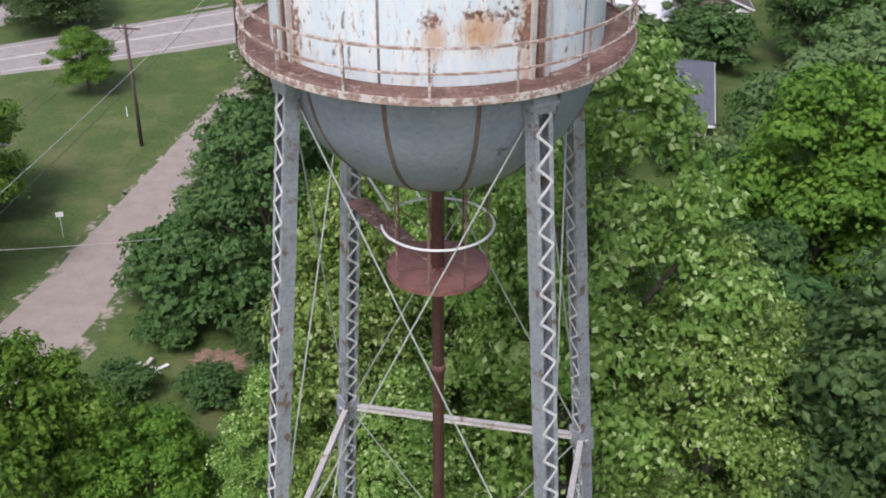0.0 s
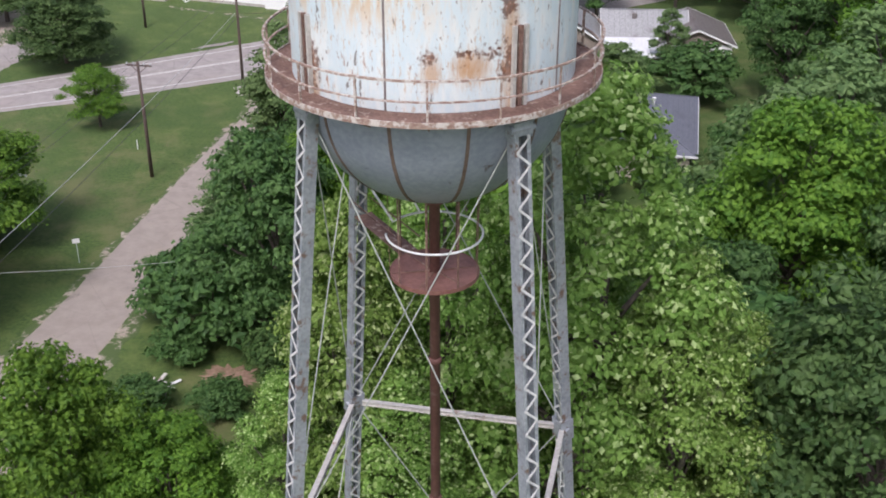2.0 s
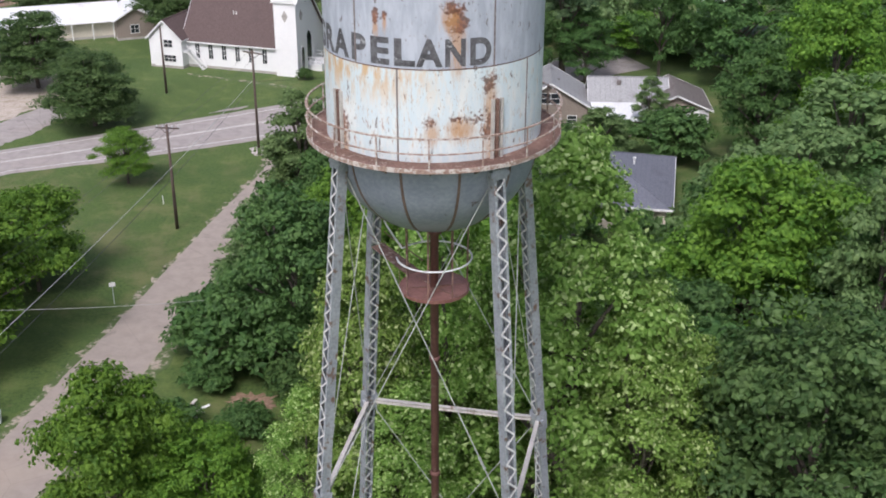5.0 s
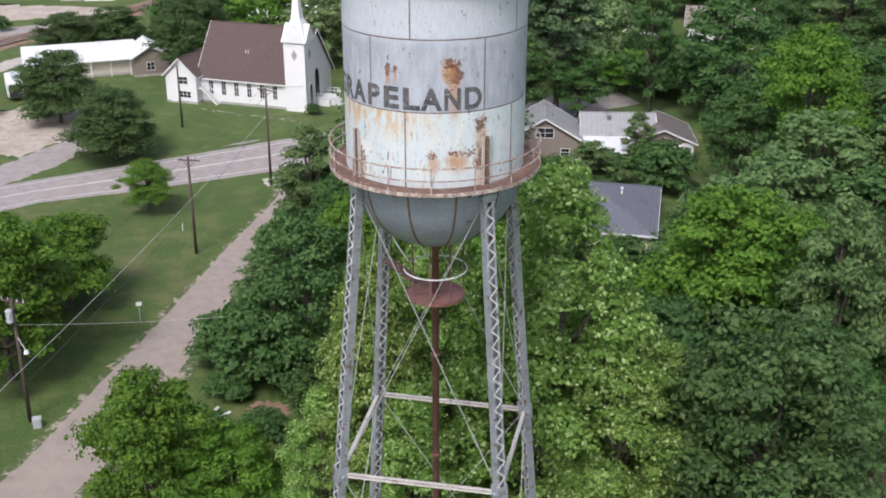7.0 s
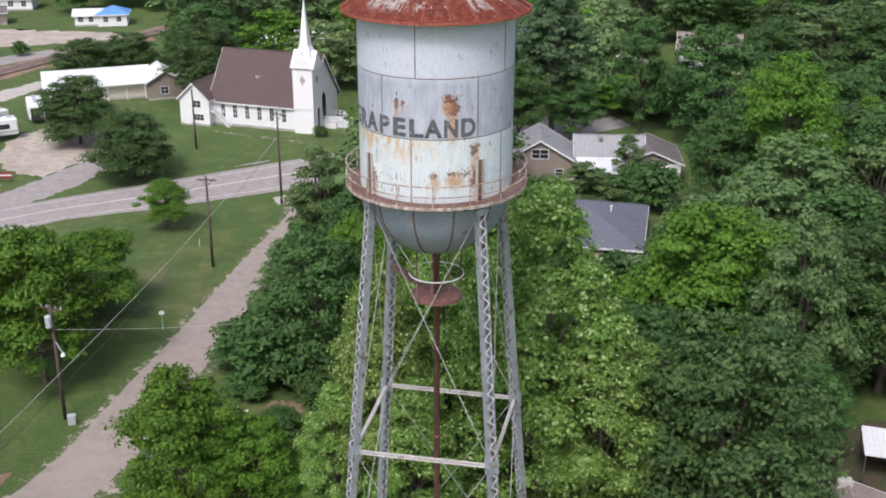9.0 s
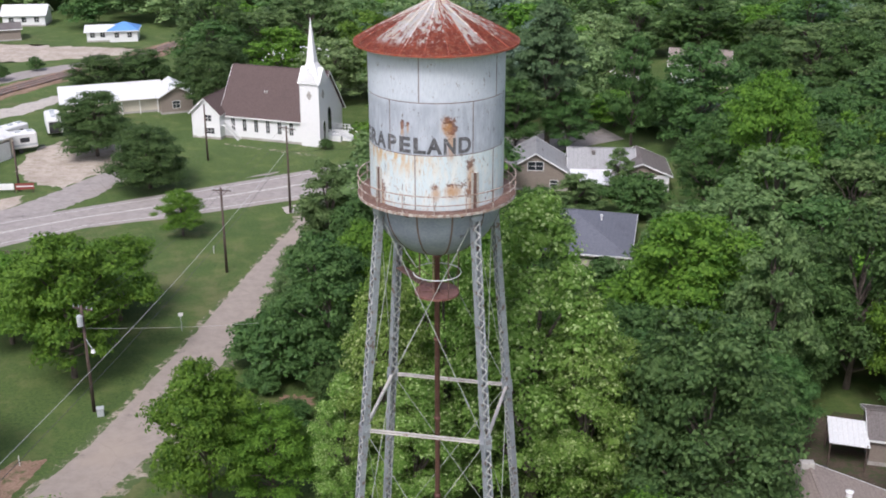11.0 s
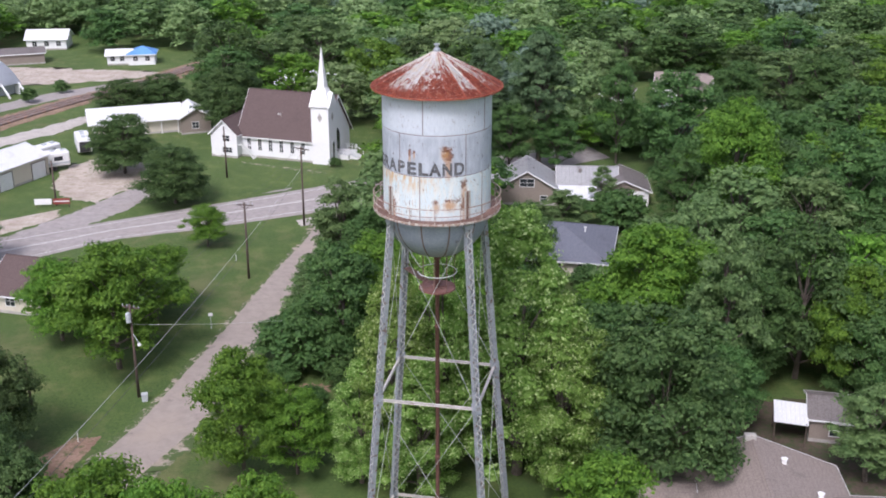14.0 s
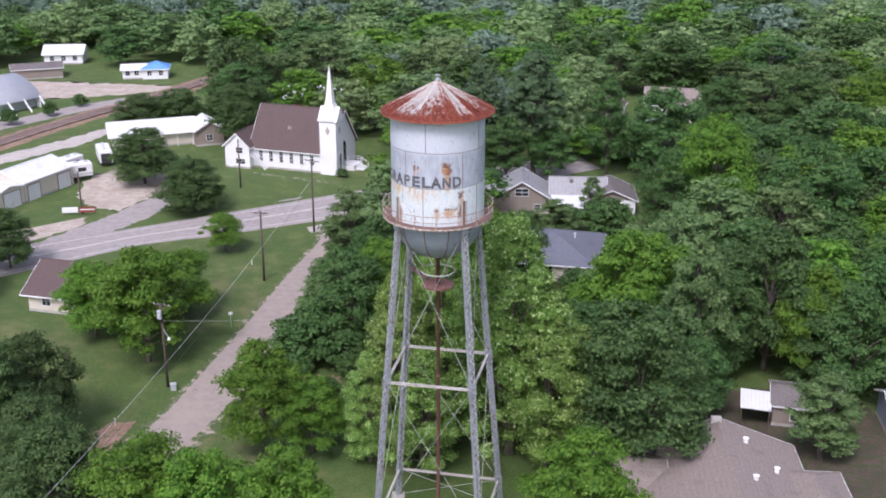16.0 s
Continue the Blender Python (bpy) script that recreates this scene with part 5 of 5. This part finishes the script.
def camper(x, y, rz):
    van = thing("camper", "white travel trailer parked on grass", "camper", x, y, 0, rz)
    bm = bmesh.new()
    box(bm, -3.2, -1.2, 0.7, 3.2, 1.2, 3.1, 0.2)
    part("body", bm, WHITETRIM, van)
    for wx in (-1.8, 0.6):
        bm = bmesh.new()
        box(bm, wx, -1.24, 1.7, wx + 1.4, -1.19, 2.4)
        part("window", bm, GLASS, van)
    for wx in (-0.6, 0.6):
        for wy in (-1.05, 1.05):
            bm = bmesh.new()
            tube(bm, (wx, wy - 0.12, 0.36), (wx, wy + 0.12, 0.36), 0.36, None, 14)
            part("wheel", bm, BLACKPAINT, van)
    for s in (-1, 1):
        bm = bmesh.new()
        box(bm, -3.1, s * 1.215 - 0.015, 1.1, 3.1, s * 1.215 + 0.015, 1.42)
        part("stripe", bm, GREYPAINT, van, "grey side stripe")
    for wx in (-2.0, 0.2, 1.9):
        bm = bmesh.new()
        box(bm, wx, -0.35, 3.08, wx + 0.8, 0.35, 3.32, 0.05)
        part("roof_vent", bm, GREYPAINT, van)
    bm = bmesh.new()
    box(bm, -3.26, -0.9, 0.8, -3.18, 0.9, 2.6)
    part("end_panel", bm, BLACKPAINT, van, "dark rear panel")
    bm = bmesh.new()
    bar(bm, (3.2, 0, 0.6), (4.4, 0, 0.5), 0.12, 0.1)
    part("hitch", bm, BLACKPAINT, van)


camper(-62.2, 119.8, 112)
camper(-64.6, 108.6, 30)
camper(-67.0, 112.5, 60)


# ---- trees ----
# kind: height, width, lowest clump, clumps, clump radius, leaves, leaf length
TREES = {
    "poplar": (21.0, 12.0, 1.0, 150, (0.7, 1.5), 32000, 0.205),
    "lime": (14.0, 11.0, 2.2, 54, (0.8, 1.6), 18000, 0.255),
    "oak": (15.0, 11.0, 1.4, 58, (0.85, 1.7), 11500, 0.305),
    "live": (15.0, 13.0, 0.8, 100, (0.9, 1.75), 20000, 0.265),
    "gum": (14.0, 7.6, 1.4, 52, (0.6, 1.2), 10000, 0.27),
    "blue": (13.0, 12.0, 0.8, 84, (0.85, 1.6), 12000, 0.30),
    "silver": (14.5, 11.0, 1.2, 64, (0.8, 1.55), 9000, 0.30),
    "pale": (14.0, 12.0, 1.0, 90, (0.85, 1.6), 12000, 0.30),
    "bush": (7.0, 8.0, 0.5, 40, (0.75, 1.4), 2400, 0.44),
    "pine": (28.0, 15.0, 10.0, 70, (0.8, 1.9), 11000, 0.38),
}


def crown_clumps(rnd, kind):
    """The clumps of a crown as (centre, radius)."""
    H, W, low, n, rad, _, _ = TREES[kind]
    out = []
    lean = rnd.uniform(0, 6.28)
    for k in range(n):
        s = (k + rnd.random()) / n
        if kind in ("live", "bush", "blue", "pale"):
            wide = math.sqrt(max(0.04, 1 - (s * 0.98) ** 2.6)) * min(1.0, 0.85 + s)
        elif kind == "poplar":
            wide = min(1.0, 0.78 + 0.6 * s) * (1 - s ** 1.6) ** 0.75 + 0.06
        elif kind == "pine":
            wide = (1 - s) ** 0.7 * min(1, 0.5 + 2 * s) + 0.1
        else:
            wide = math.sin(math.pi * min(1, 0.2 + 0.78 * s)) ** 0.7 + 0.06
        a = k * 2.399 + rnd.uniform(-0.8, 0.8)
        r = rnd.uniform(*rad) * (0.7 + 0.4 * wide)
        lobe = 1 + 0.20 * math.sin(3 * a + lean + s * 4) + 0.14 * math.sin(5 * a + s * 9)
        q = max(0.0, (W / 2 - r * 0.9)) * wide * lobe * rnd.uniform(0.25, 1.0) ** 0.45
        z = low + r + (H - low - 1.8 * r) * s + rnd.uniform(-0.4, 0.4)
        out.append((Vector((q * math.cos(a), q * math.sin(a), z)), r))
    return out


def crown_mesh(name, kind, seed, leaves, size, material, coarse=1.0):
    """Many small leaves set round the clumps, over low inner masses of twigs and leaf."""
    rnd, gen = random.Random(seed), np.random.default_rng(seed)
    clumps = crown_clumps(rnd, kind)
    if coarse > 1:
        clumps = [(c, r * 1.25) for c, r in clumps[::2]]
    C = np.array([tuple(c) for c, r in clumps])
    R = np.array([r for c, r in clumps])
    pick = gen.choice(len(R), int(leaves * 2.2), p=R ** 2 / (R ** 2).sum())
    d = gen.normal(size=(len(pick), 3))
    d /= np.linalg.norm(d, axis=1)[:, None]
    d[:, 2] = np.where(d[:, 2] < -0.3, -d[:, 2] * 0.6, d[:, 2])
    d /= np.linalg.norm(d, axis=1)[:, None]
    lump = 1 + 0.2 * np.sin(d[:, 0] * 7 + pick) * np.sin(d[:, 1] * 6 + pick * 1.7) + 0.13 * np.sin(d[:, 2] * 9 + pick)
    P = C[pick] + d * np.array([1.08, 1.08, 0.78]) * (R[pick] * (0.5 + 0.62 * gen.random(len(pick)) ** 0.8) * lump)[:, None]
    inside = ((P[:, None, :] - C[None]) ** 2).sum(-1) < (R[None] * 0.66) ** 2
    inside[np.arange(len(pick)), pick] = False
    keep = ~inside.any(1)
    P, d = P[keep][:leaves], d[keep][:leaves]
    n = len(P)
    nor = d * 0.95 + gen.normal(size=(n, 3)) * 0.42 + np.array([0, 0, 0.4])
    nor /= np.linalg.norm(nor, axis=1)[:, None]
    u = np.cross(nor, gen.normal(size=(n, 3)))
    u /= np.linalg.norm(u, axis=1)[:, None]
    w = np.cross(nor, u)
    s = (size * gen.uniform(0.5, 1.45, n))[:, None]
    long = 2.0 if kind == "pine" else 1.2
    quad = np.stack([P - u * s * 0.5 * long, P + w * s * 0.42 - nor * s * 0.16, P + u * s * 0.5 * long, P - w * s * 0.42 - nor * s * 0.16], 1).reshape(-1, 3)
    verts = [tuple(v) for v in quad]
    faces = [(4 * i, 4 * i + 1, 4 * i + 2, 4 * i + 3) for i in range(n)]
    for c, r in clumps:
        base = len(verts)
        r *= 0.42
        for th in (35, 80, 125):
            for k in range(6):
                verts.append((c.x + r * math.sin(radians(th)) * math.cos(k * 1.047 + th), c.y + r * math.sin(radians(th)) * math.sin(k * 1.047 + th), c.z + r * math.cos(radians(th))))
        for ring in range(2):
            for k in range(6):
                a = base + ring * 6
                faces.append((a + k, a + 6 + k, a + 6 + (k + 1) % 6, a + (k + 1) % 6))
        faces.append(tuple(base + k for k in range(6)))
    me = bpy.data.meshes.new(name)
    me.from_pydata(verts, [], faces)
    me.materials.append(material)
    return me, clumps


def make_tree(kind, seed, leaves, size, material, label, group, coarse=1.0):
    """One tree at the origin, to be planted."""
    me, clumps = crown_mesh("crown", kind, seed, leaves, size, material, coarse)
    what = "bush" if kind == "bush" else "tree"
    tree = thing(what, label, what, group=group)
    crown = new("crown", me)
    crown.parent = tree
    rnd = random.Random(seed + 50)
    H = TREES[kind][0]
    bm = bmesh.new()
    top = H * (0.78 if kind != "bush" else 0.4)
    p, r = Vector((0, 0, -0.2)), 0.02 * H if kind != "bush" else 0.12
    for k in range(6):
        q = Vector((rnd.uniform(-0.3, 0.3), rnd.uniform(-0.3, 0.3), top * (k + 1) / 6))
        tube(bm, p, q, r, r * 0.78, 8)
        p, r = q, r * 0.78
    for c, rad in rnd.sample(clumps, min(16 if coarse == 1 else 5, len(clumps))):
        a = Vector((0, 0, min(max(1.2, c.z * 0.55), top * 0.85)))
        m = a.lerp(c, 0.55) + Vector((rnd.uniform(-0.4, 0.4), rnd.uniform(-0.4, 0.4), 0.3))
        tube(bm, a, m, 0.009 * H, 0.006 * H, 6)
        tube(bm, m, c + (c - m).normalized() * rad * 0.8, 0.006 * H, 0.015, 6)
    part("trunk", bm, BARK, tree, "grey-brown trunk and limbs")
    return tree


KINDS = {
    "poplar": (LEAF_POPLAR, "tall light-green leafy tree standing behind the tower"),
    "lime": (LEAF_LIME, "bright yellow-green broadleaf tree with loose crown"),
    "oak": (LEAF_OAK, "deep green broadleaf tree with dense crown"),
    "live": (LEAF_LIVE, "dull dark-green spreading oak with wide domed crown"),
    "gum": (LEAF_GUM, "grey-green tree with airy clustered leaves"),
    "bush": (LEAF_OAK, "dense dark-green shrub on rough grass"),
    "pine": (LEAF_PINE, "tall dark pine with bare lower trunk"),
}
PROTO, MID, USED = {}, {}, set()
for i, (kind, (mat, label)) in enumerate(KINDS.items()):
    PROTO[kind] = [make_tree(kind, 10 * i + k, TREES[kind][5], TREES[kind][6], mat, label, "shrubs" if kind == "bush" else "trees round the tower") for k in range(2)]
# the pale and blue kinds carry distance haze in their leaf colour
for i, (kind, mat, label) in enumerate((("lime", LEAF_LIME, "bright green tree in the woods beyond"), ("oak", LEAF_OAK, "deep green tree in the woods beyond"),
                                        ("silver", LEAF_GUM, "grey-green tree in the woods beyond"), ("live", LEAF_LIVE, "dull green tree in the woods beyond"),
                                        ("pale", LEAF_HAZE_PALE, "green tree in the woods beyond, leaves paled for haze"), ("blue", LEAF_HAZE_BLUE, "tree in the far woods, leaves tinted blue-green for haze"))):
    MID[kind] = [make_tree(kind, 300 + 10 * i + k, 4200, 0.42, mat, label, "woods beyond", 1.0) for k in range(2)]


def plant(kind, x, y, h, w, turn, protos=PROTO):
    """Sets a tree of that height and width on the ground."""
    options = protos[kind]
    src = options[int(turn) % len(options)]
    H, W = TREES[kind][:2]
    m = pose(x, y, 0, 0, 0, turn) @ Matrix.Diagonal((w / W, w / W, h / H, 1))
    if src.name not in USED:
        USED.add(src.name)
        src.matrix_basis = m
        return src
    copy = src.copy()
    scene.collection.objects.link(copy)
    copy.matrix_basis = m
    for child in src.children:
        c = child.copy()
        scene.collection.objects.link(c)
        c.parent = copy
    return copy


NEAR_TREES = {
    "poplar": [(7.0, 13.5, 25.2, 14.5), (-3.6, 13.0, 20.0, 9.6), (0.4, 15.5, 22.5, 10.0), (-1.5, 10.5, 13.0, 9.0), (10.3, 11.0, 18.5, 9.6), (13.6, 13.5, 14.0, 8.5), (-6.6, 12.0, 12.0, 6.5)],
    "oak": [(-9.6, 33.0, 14.9, 10.3), (10.2, 52.3, 12.8, 7.5), (53.2, 66.2, 18.0, 14.4), (37.1, 31.8, 17.6, 12.3), (57.8, 43.2, 14.9, 12.4),
            (-63.8, 53.6, 11.8, 10.0), (57.0, 138.0, 13.0, 12.0), (34.5, 77.3, 13.0, 9.2), (30.4, 112.0, 17.6, 9.0), (81.0, 64.5, 16.2, 11.6), (70.0, 127.3, 16.0, 14.0)],
    "oak_2": [(4.5, 101.0, 11.0, 8.5), (12.0, 106.0, 12.0, 9.0), (20.0, 108.5, 10.0, 8.5), (0.0, 96.0, 9.0, 8.0), (39.2, 107.0, 17.2, 15.1), (27.5, 27.5, 14.0, 9.0), (26.6, 20.6, 9.5, 8.0), (41.5, 25.5, 12.0, 9.0), (32.5, 29.5, 13.0, 8.5), (44.0, 24.0, 13.5, 9.5), (49.5, 29.5, 15.0, 10.0), (16.0, 24.5, 12.0, 9.5), (22.0, 20.5, 11.0, 8.5), (-7.6, 52.0, 12.5, 9.0), (3.0, 66.0, 12.0, 9.0)],
    "bush": [(-14.0, 34.2, 7.2, 9.0), (-15.8, 31.4, 2.6, 4.0), (-9.2, 29.0, 4.2, 5.0), (-12.4, 25.8, 2.2, 3.8), (-17.0, 26.0, 2.4, 3.6), (12.9, 76.2, 4.7, 6.2), (25.8, 78.1, 6.0, 9.1), (11.6, 28.6, 9.9, 9.0), (20.0, 80.5, 4.2, 6.0), (-17.2, 110.2, 1.6, 2.4), (-14.6, 52.5, 5.5, 5.5), (-12.8, 66.0, 6.5, 6.5), (13.0, 56.8, 3.0, 5.0), (18.5, 56.0, 3.2, 5.2), (-9.4, 34.0, 7.0, 8.0), (-17.2, 37.0, 4.6, 5.5), (-90.5, 149.3, 3.6, 4.2), (-84.6, 157.7, 3.2, 3.8), (-80.6, 166.8, 3.0, 3.6)],
    "gum": [(-12.1, 60.5, 13.1, 7.6), (27.6, 25.1, 18.7, 7.6), (37.4, 12.0, 9.5, 7.4), (24.3, 85.3, 7.5, 4.2), (17.4, 75.2, 7.0, 7.3), (-11.5, 40.0, 10.5, 7.0), (-14.6, 43.5, 7.0, 6.5), (-13.8, 50.5, 7.5, 6.4), (-6.5, 81.1, 12.1, 8.2)],
    "lime": [(-6.2, 40.5, 13.2, 9.5), (-3.1, 29.7, 15.0, 8.5), (22.2, 33.2, 17.0, 13.8), (40.6, 74.4, 20.0, 13.5), (40.6, 27.5, 14.5, 8.5), (51.7, 25.7, 13.0, 10.4), (11.5, -6.5, 13.6, 9.4), (-24.0, -8.0, 14.2, 10.5), (-18.4, -9.5, 14.2, 9.0),
             (-12.0, -8.5, 13.4, 9.0), (-17.0, 13.0, 12.6, 8.8), (-12.4, 13.5, 8.5, 7.5), (-41.8, 41.5, 10.0, 9.5), (-37.2, 41.0, 9.0, 8.5), (-32.6, 47.0, 9.5, 9.0), (-33.6, 34.4, 14.5, 12.8), (-31.3, 71.7, 6.0, 6.2), (64.6, 59.2, 14.6, 15.1), (83.0, 122.0, 17.0, 17.0)],
    "live": [(19.0, 9.6, 17.4, 15.2), (-42.0, 8.6, 14.6, 11.8), (-35.5, 3.5, 11.5, 10.0), (-40.5, 16.5, 11.5, 10.0), (-31.3, -4.5, 13.8, 11.0), (-39.8, 90.6, 9.0, 12.6), (-51.5, 106.5, 10.0, 13.0), (-37.5, 132.0, 13.0, 15.0), (-60.5, 141.5, 8.5, 12.0), (-53.5, 146.0, 8.5, 12.0), (-45.0, 149.0, 8.0, 10.0), (-60.5, 65.0, 9.0, 8.5)],
    "pine": [(17.0, 109.5, 23.0, 13.5), (8.0, 115.0, 20.0, 11.0)],
}
tr = random.Random(4)
for kind, places in NEAR_TREES.items():
    for x, y, h, w in places:
        plant(kind.split("_")[0], x, y, h, w, tr.uniform(0, 360))

# woods further off, thick on one side of the road, open round the railway
TAKEN = [(p[0], p[1], p[3] * 0.5) for places in NEAR_TREES.values() for p in places]
BUILT = [(-28, 116, 17), (20, 95, 13), (30, 96, 8), (18, 66, 10), (32, 8, 13), (38, 20, 8), (50, 18, 8), (-45, 50, 12), (-44, 135, 8), (-56, 132, 12), (-27, 163, 9), (51, 161, 9), (51, 152, 5),
         (36, 156, 6), (49, 150, 6), (48, 143, 5), (35, 147, 5), (-72, 201, 12), (-100, 220, 9), (-100, 198, 9), (0, 0, 12)]


def free(x, y, r):
    if any((x - a) ** 2 + (y - b) ** 2 < (c + r * 0.8) ** 2 for a, b, c in BUILT):
        return False
    if any((x - a) ** 2 + (y - b) ** 2 < (c * 0.6 + r * 0.5) ** 2 for a, b, c in TAKEN):
        return False
    road_y = 80 + (x + 48) * 0.6
    if abs(y - road_y) < 11 + r * 0.5 and x < 2:
        return False
    lane_x = -30 + max(0, y - 10) * 0.2
    if y < 85 and abs(x - lane_x) < 6 + r * 0.6:
        return False
    if x < -12 and y < 138 or x < -30 and y < 156 or x < -44 and y < 204 + r:
        return False
    rail_x = -55.9 + (y - 198.6) * 0.45
    if abs(x - rail_x) < 6 + r and y < 262:
        return False
    if x < 8 and y < 28:
        return False
    if 26 < x < 52 and 8 < y < 25:
        return False
    if 4 < x < 24 and 30 < y < 62:
        return False
    if 6 < x < 38 and 66 < y < 92:
        return False
    return True


# further rows take more of the kinds with haze in their colour
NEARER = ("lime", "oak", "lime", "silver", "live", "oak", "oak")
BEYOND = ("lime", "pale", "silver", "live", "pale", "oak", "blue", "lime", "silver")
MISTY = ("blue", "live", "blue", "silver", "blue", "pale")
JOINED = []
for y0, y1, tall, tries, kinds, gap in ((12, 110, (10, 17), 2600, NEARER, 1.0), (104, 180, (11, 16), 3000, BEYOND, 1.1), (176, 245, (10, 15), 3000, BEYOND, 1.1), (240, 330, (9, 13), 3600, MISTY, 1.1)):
    for k in range(tries):
        y = tr.uniform(y0, y1)
        x = tr.uniform(-1, 1) * (46 + y * 0.43)
        h = tr.uniform(*tall)
        w = h * tr.uniform(0.85, 1.2) * (1.0 if y < 104 else 1.28)
        if 28 < x < 66 and 112 < y < 160:
            h, w = h * 0.42, w * 0.6
        if not free(x, y, w / 2 * gap):
            continue
        kind = tr.choice(kinds)
        if y0 < 150:
            plant(kind, x, y, h, w, tr.uniform(0, 360), MID)
        else:
            JOINED.append((kind, x, y, h, w, tr.uniform(0, 6.28)))
        TAKEN.append((x, y, w / 2 * gap))

# the woods past that, joined into one sheet of crowns
gen = np.random.default_rng(12)
# pale and blue leaf tones hold the painted haze
WOODS = {"lime": LEAF_LIME, "oak": LEAF_OAK, "silver": LEAF_GUM, "live": LEAF_LIVE, "pale": LEAF_HAZE_PALE, "blue": LEAF_HAZE_BLUE}
shapes = {}
for i, kind in enumerate(WOODS):
    shapes[kind] = []
    for k in range(2):
        tmp, _ = crown_mesh("crown", kind, 200 + 10 * i + k, 1250, 0.70, LEAF_HAZE_BLUE, 2.0)
        shapes[kind].append((np.array([v.co for v in tmp.vertices]), [tuple(p.vertices) for p in tmp.polygons]))
        bpy.data.meshes.remove(tmp)
wv, wf, wm, base = [], [], [], 0
for n, (kind, x, y, h, w, turn) in enumerate(JOINED):
    co, polys = shapes[kind][n % 2]
    H, W = TREES[kind][:2]
    c, q = math.cos(turn), math.sin(turn)
    wv.append(np.stack([(co[:, 0] * c - co[:, 1] * q) * w / W + x, (co[:, 0] * q + co[:, 1] * c) * w / W + y, co[:, 2] * h / H], 1))
    wf += [tuple(base + i for i in p) for p in polys]
    wm += [list(WOODS).index(kind)] * len(polys)
    base += len(co)
me = bpy.data.meshes.new("woods")
me.from_pydata(np.concatenate(wv).tolist(), [], wf)
for mat in WOODS.values():
    me.materials.append(mat)
me.polygons.foreach_set("material_index", wm)
tagged(new("woods", me), "mixed green woods beyond the houses, some tinted pale and blue-green for haze", "woods", kind="stuff")

# undergrowth below the trees
for k in range(260):
    x, y = tr.uniform(6, 62), tr.uniform(16, 80)
    if not free(x, y, 2.0) and not (y > 28 and x > 20 and tr.random() < 0.1):
        continue
    if any((x - a) ** 2 + (y - b) ** 2 < (c + 3) ** 2 for a, b, c in BUILT):
        continue
    w = tr.uniform(4.5, 7.5)
    plant("bush", x, y, w * tr.uniform(0.6, 0.95), w, tr.uniform(0, 360))
    TAKEN.append((x, y, w * 0.4))
for x, y, h, w in ((9, 40, 7, 7), (14.5, 38, 6.5, 7), (20, 46, 6, 7), (24.5, 52, 7, 7), (8, 46, 7.5, 6.5), (26, 60, 6, 6)):
    plant("bush", x, y, h, w, tr.uniform(0, 360))

# the wooded distance, one sheet of many small crowns, haze in their colour
dv, df = [], []
for k in range(1300):
    y = 322 + gen.random() ** 1.8 * 900
    x = gen.uniform(-1, 1) * (60 + y * 0.46)
    h, w = gen.uniform(8, 12), gen.uniform(10, 16)
    n = 100
    d = gen.normal(size=(n, 3))
    d /= np.linalg.norm(d, axis=1)[:, None]
    d[:, 2] = np.abs(d[:, 2])
    bumpy = 1 + 0.22 * np.sin(d[:, 0] * 6 + k) * np.sin(d[:, 1] * 5 + k) + 0.15 * np.sin(d[:, 2] * 8 + k)
    p = np.array([x, y, h * 0.3]) + d * np.array([w / 2, w / 2, h * 0.7]) * bumpy[:, None]
    nor = d + gen.normal(size=(n, 3)) * 0.4
    nor /= np.linalg.norm(nor, axis=1)[:, None]
    u = np.cross(nor, gen.normal(size=(n, 3)))
    u /= np.linalg.norm(u, axis=1)[:, None]
    v = np.cross(nor, u)
    s = gen.uniform(0.8, 1.5, n)[:, None]
    q = np.stack([p - u * s, p + v * s, p + u * s, p - v * s], 1).reshape(-1, 3)
    base = len(dv)
    dv += [tuple(a) for a in q]
    df += [(base + 4 * i, base + 4 * i + 1, base + 4 * i + 2, base + 4 * i + 3) for i in range(n)]
me = bpy.data.meshes.new("distant_woods")
me.from_pydata(dv, [], df)
me.materials.append(LEAF_HAZE_BLUE)
tagged(new("distant_woods", me), "distant woods that reach the horizon, tinted blue-green for haze", "woods", kind="stuff")
for options in (*PROTO.values(), *MID.values()):
    for ob in options:
        if ob.name not in USED:
            for c in list(ob.children):
                bpy.data.objects.remove(c)
            bpy.data.objects.remove(ob)
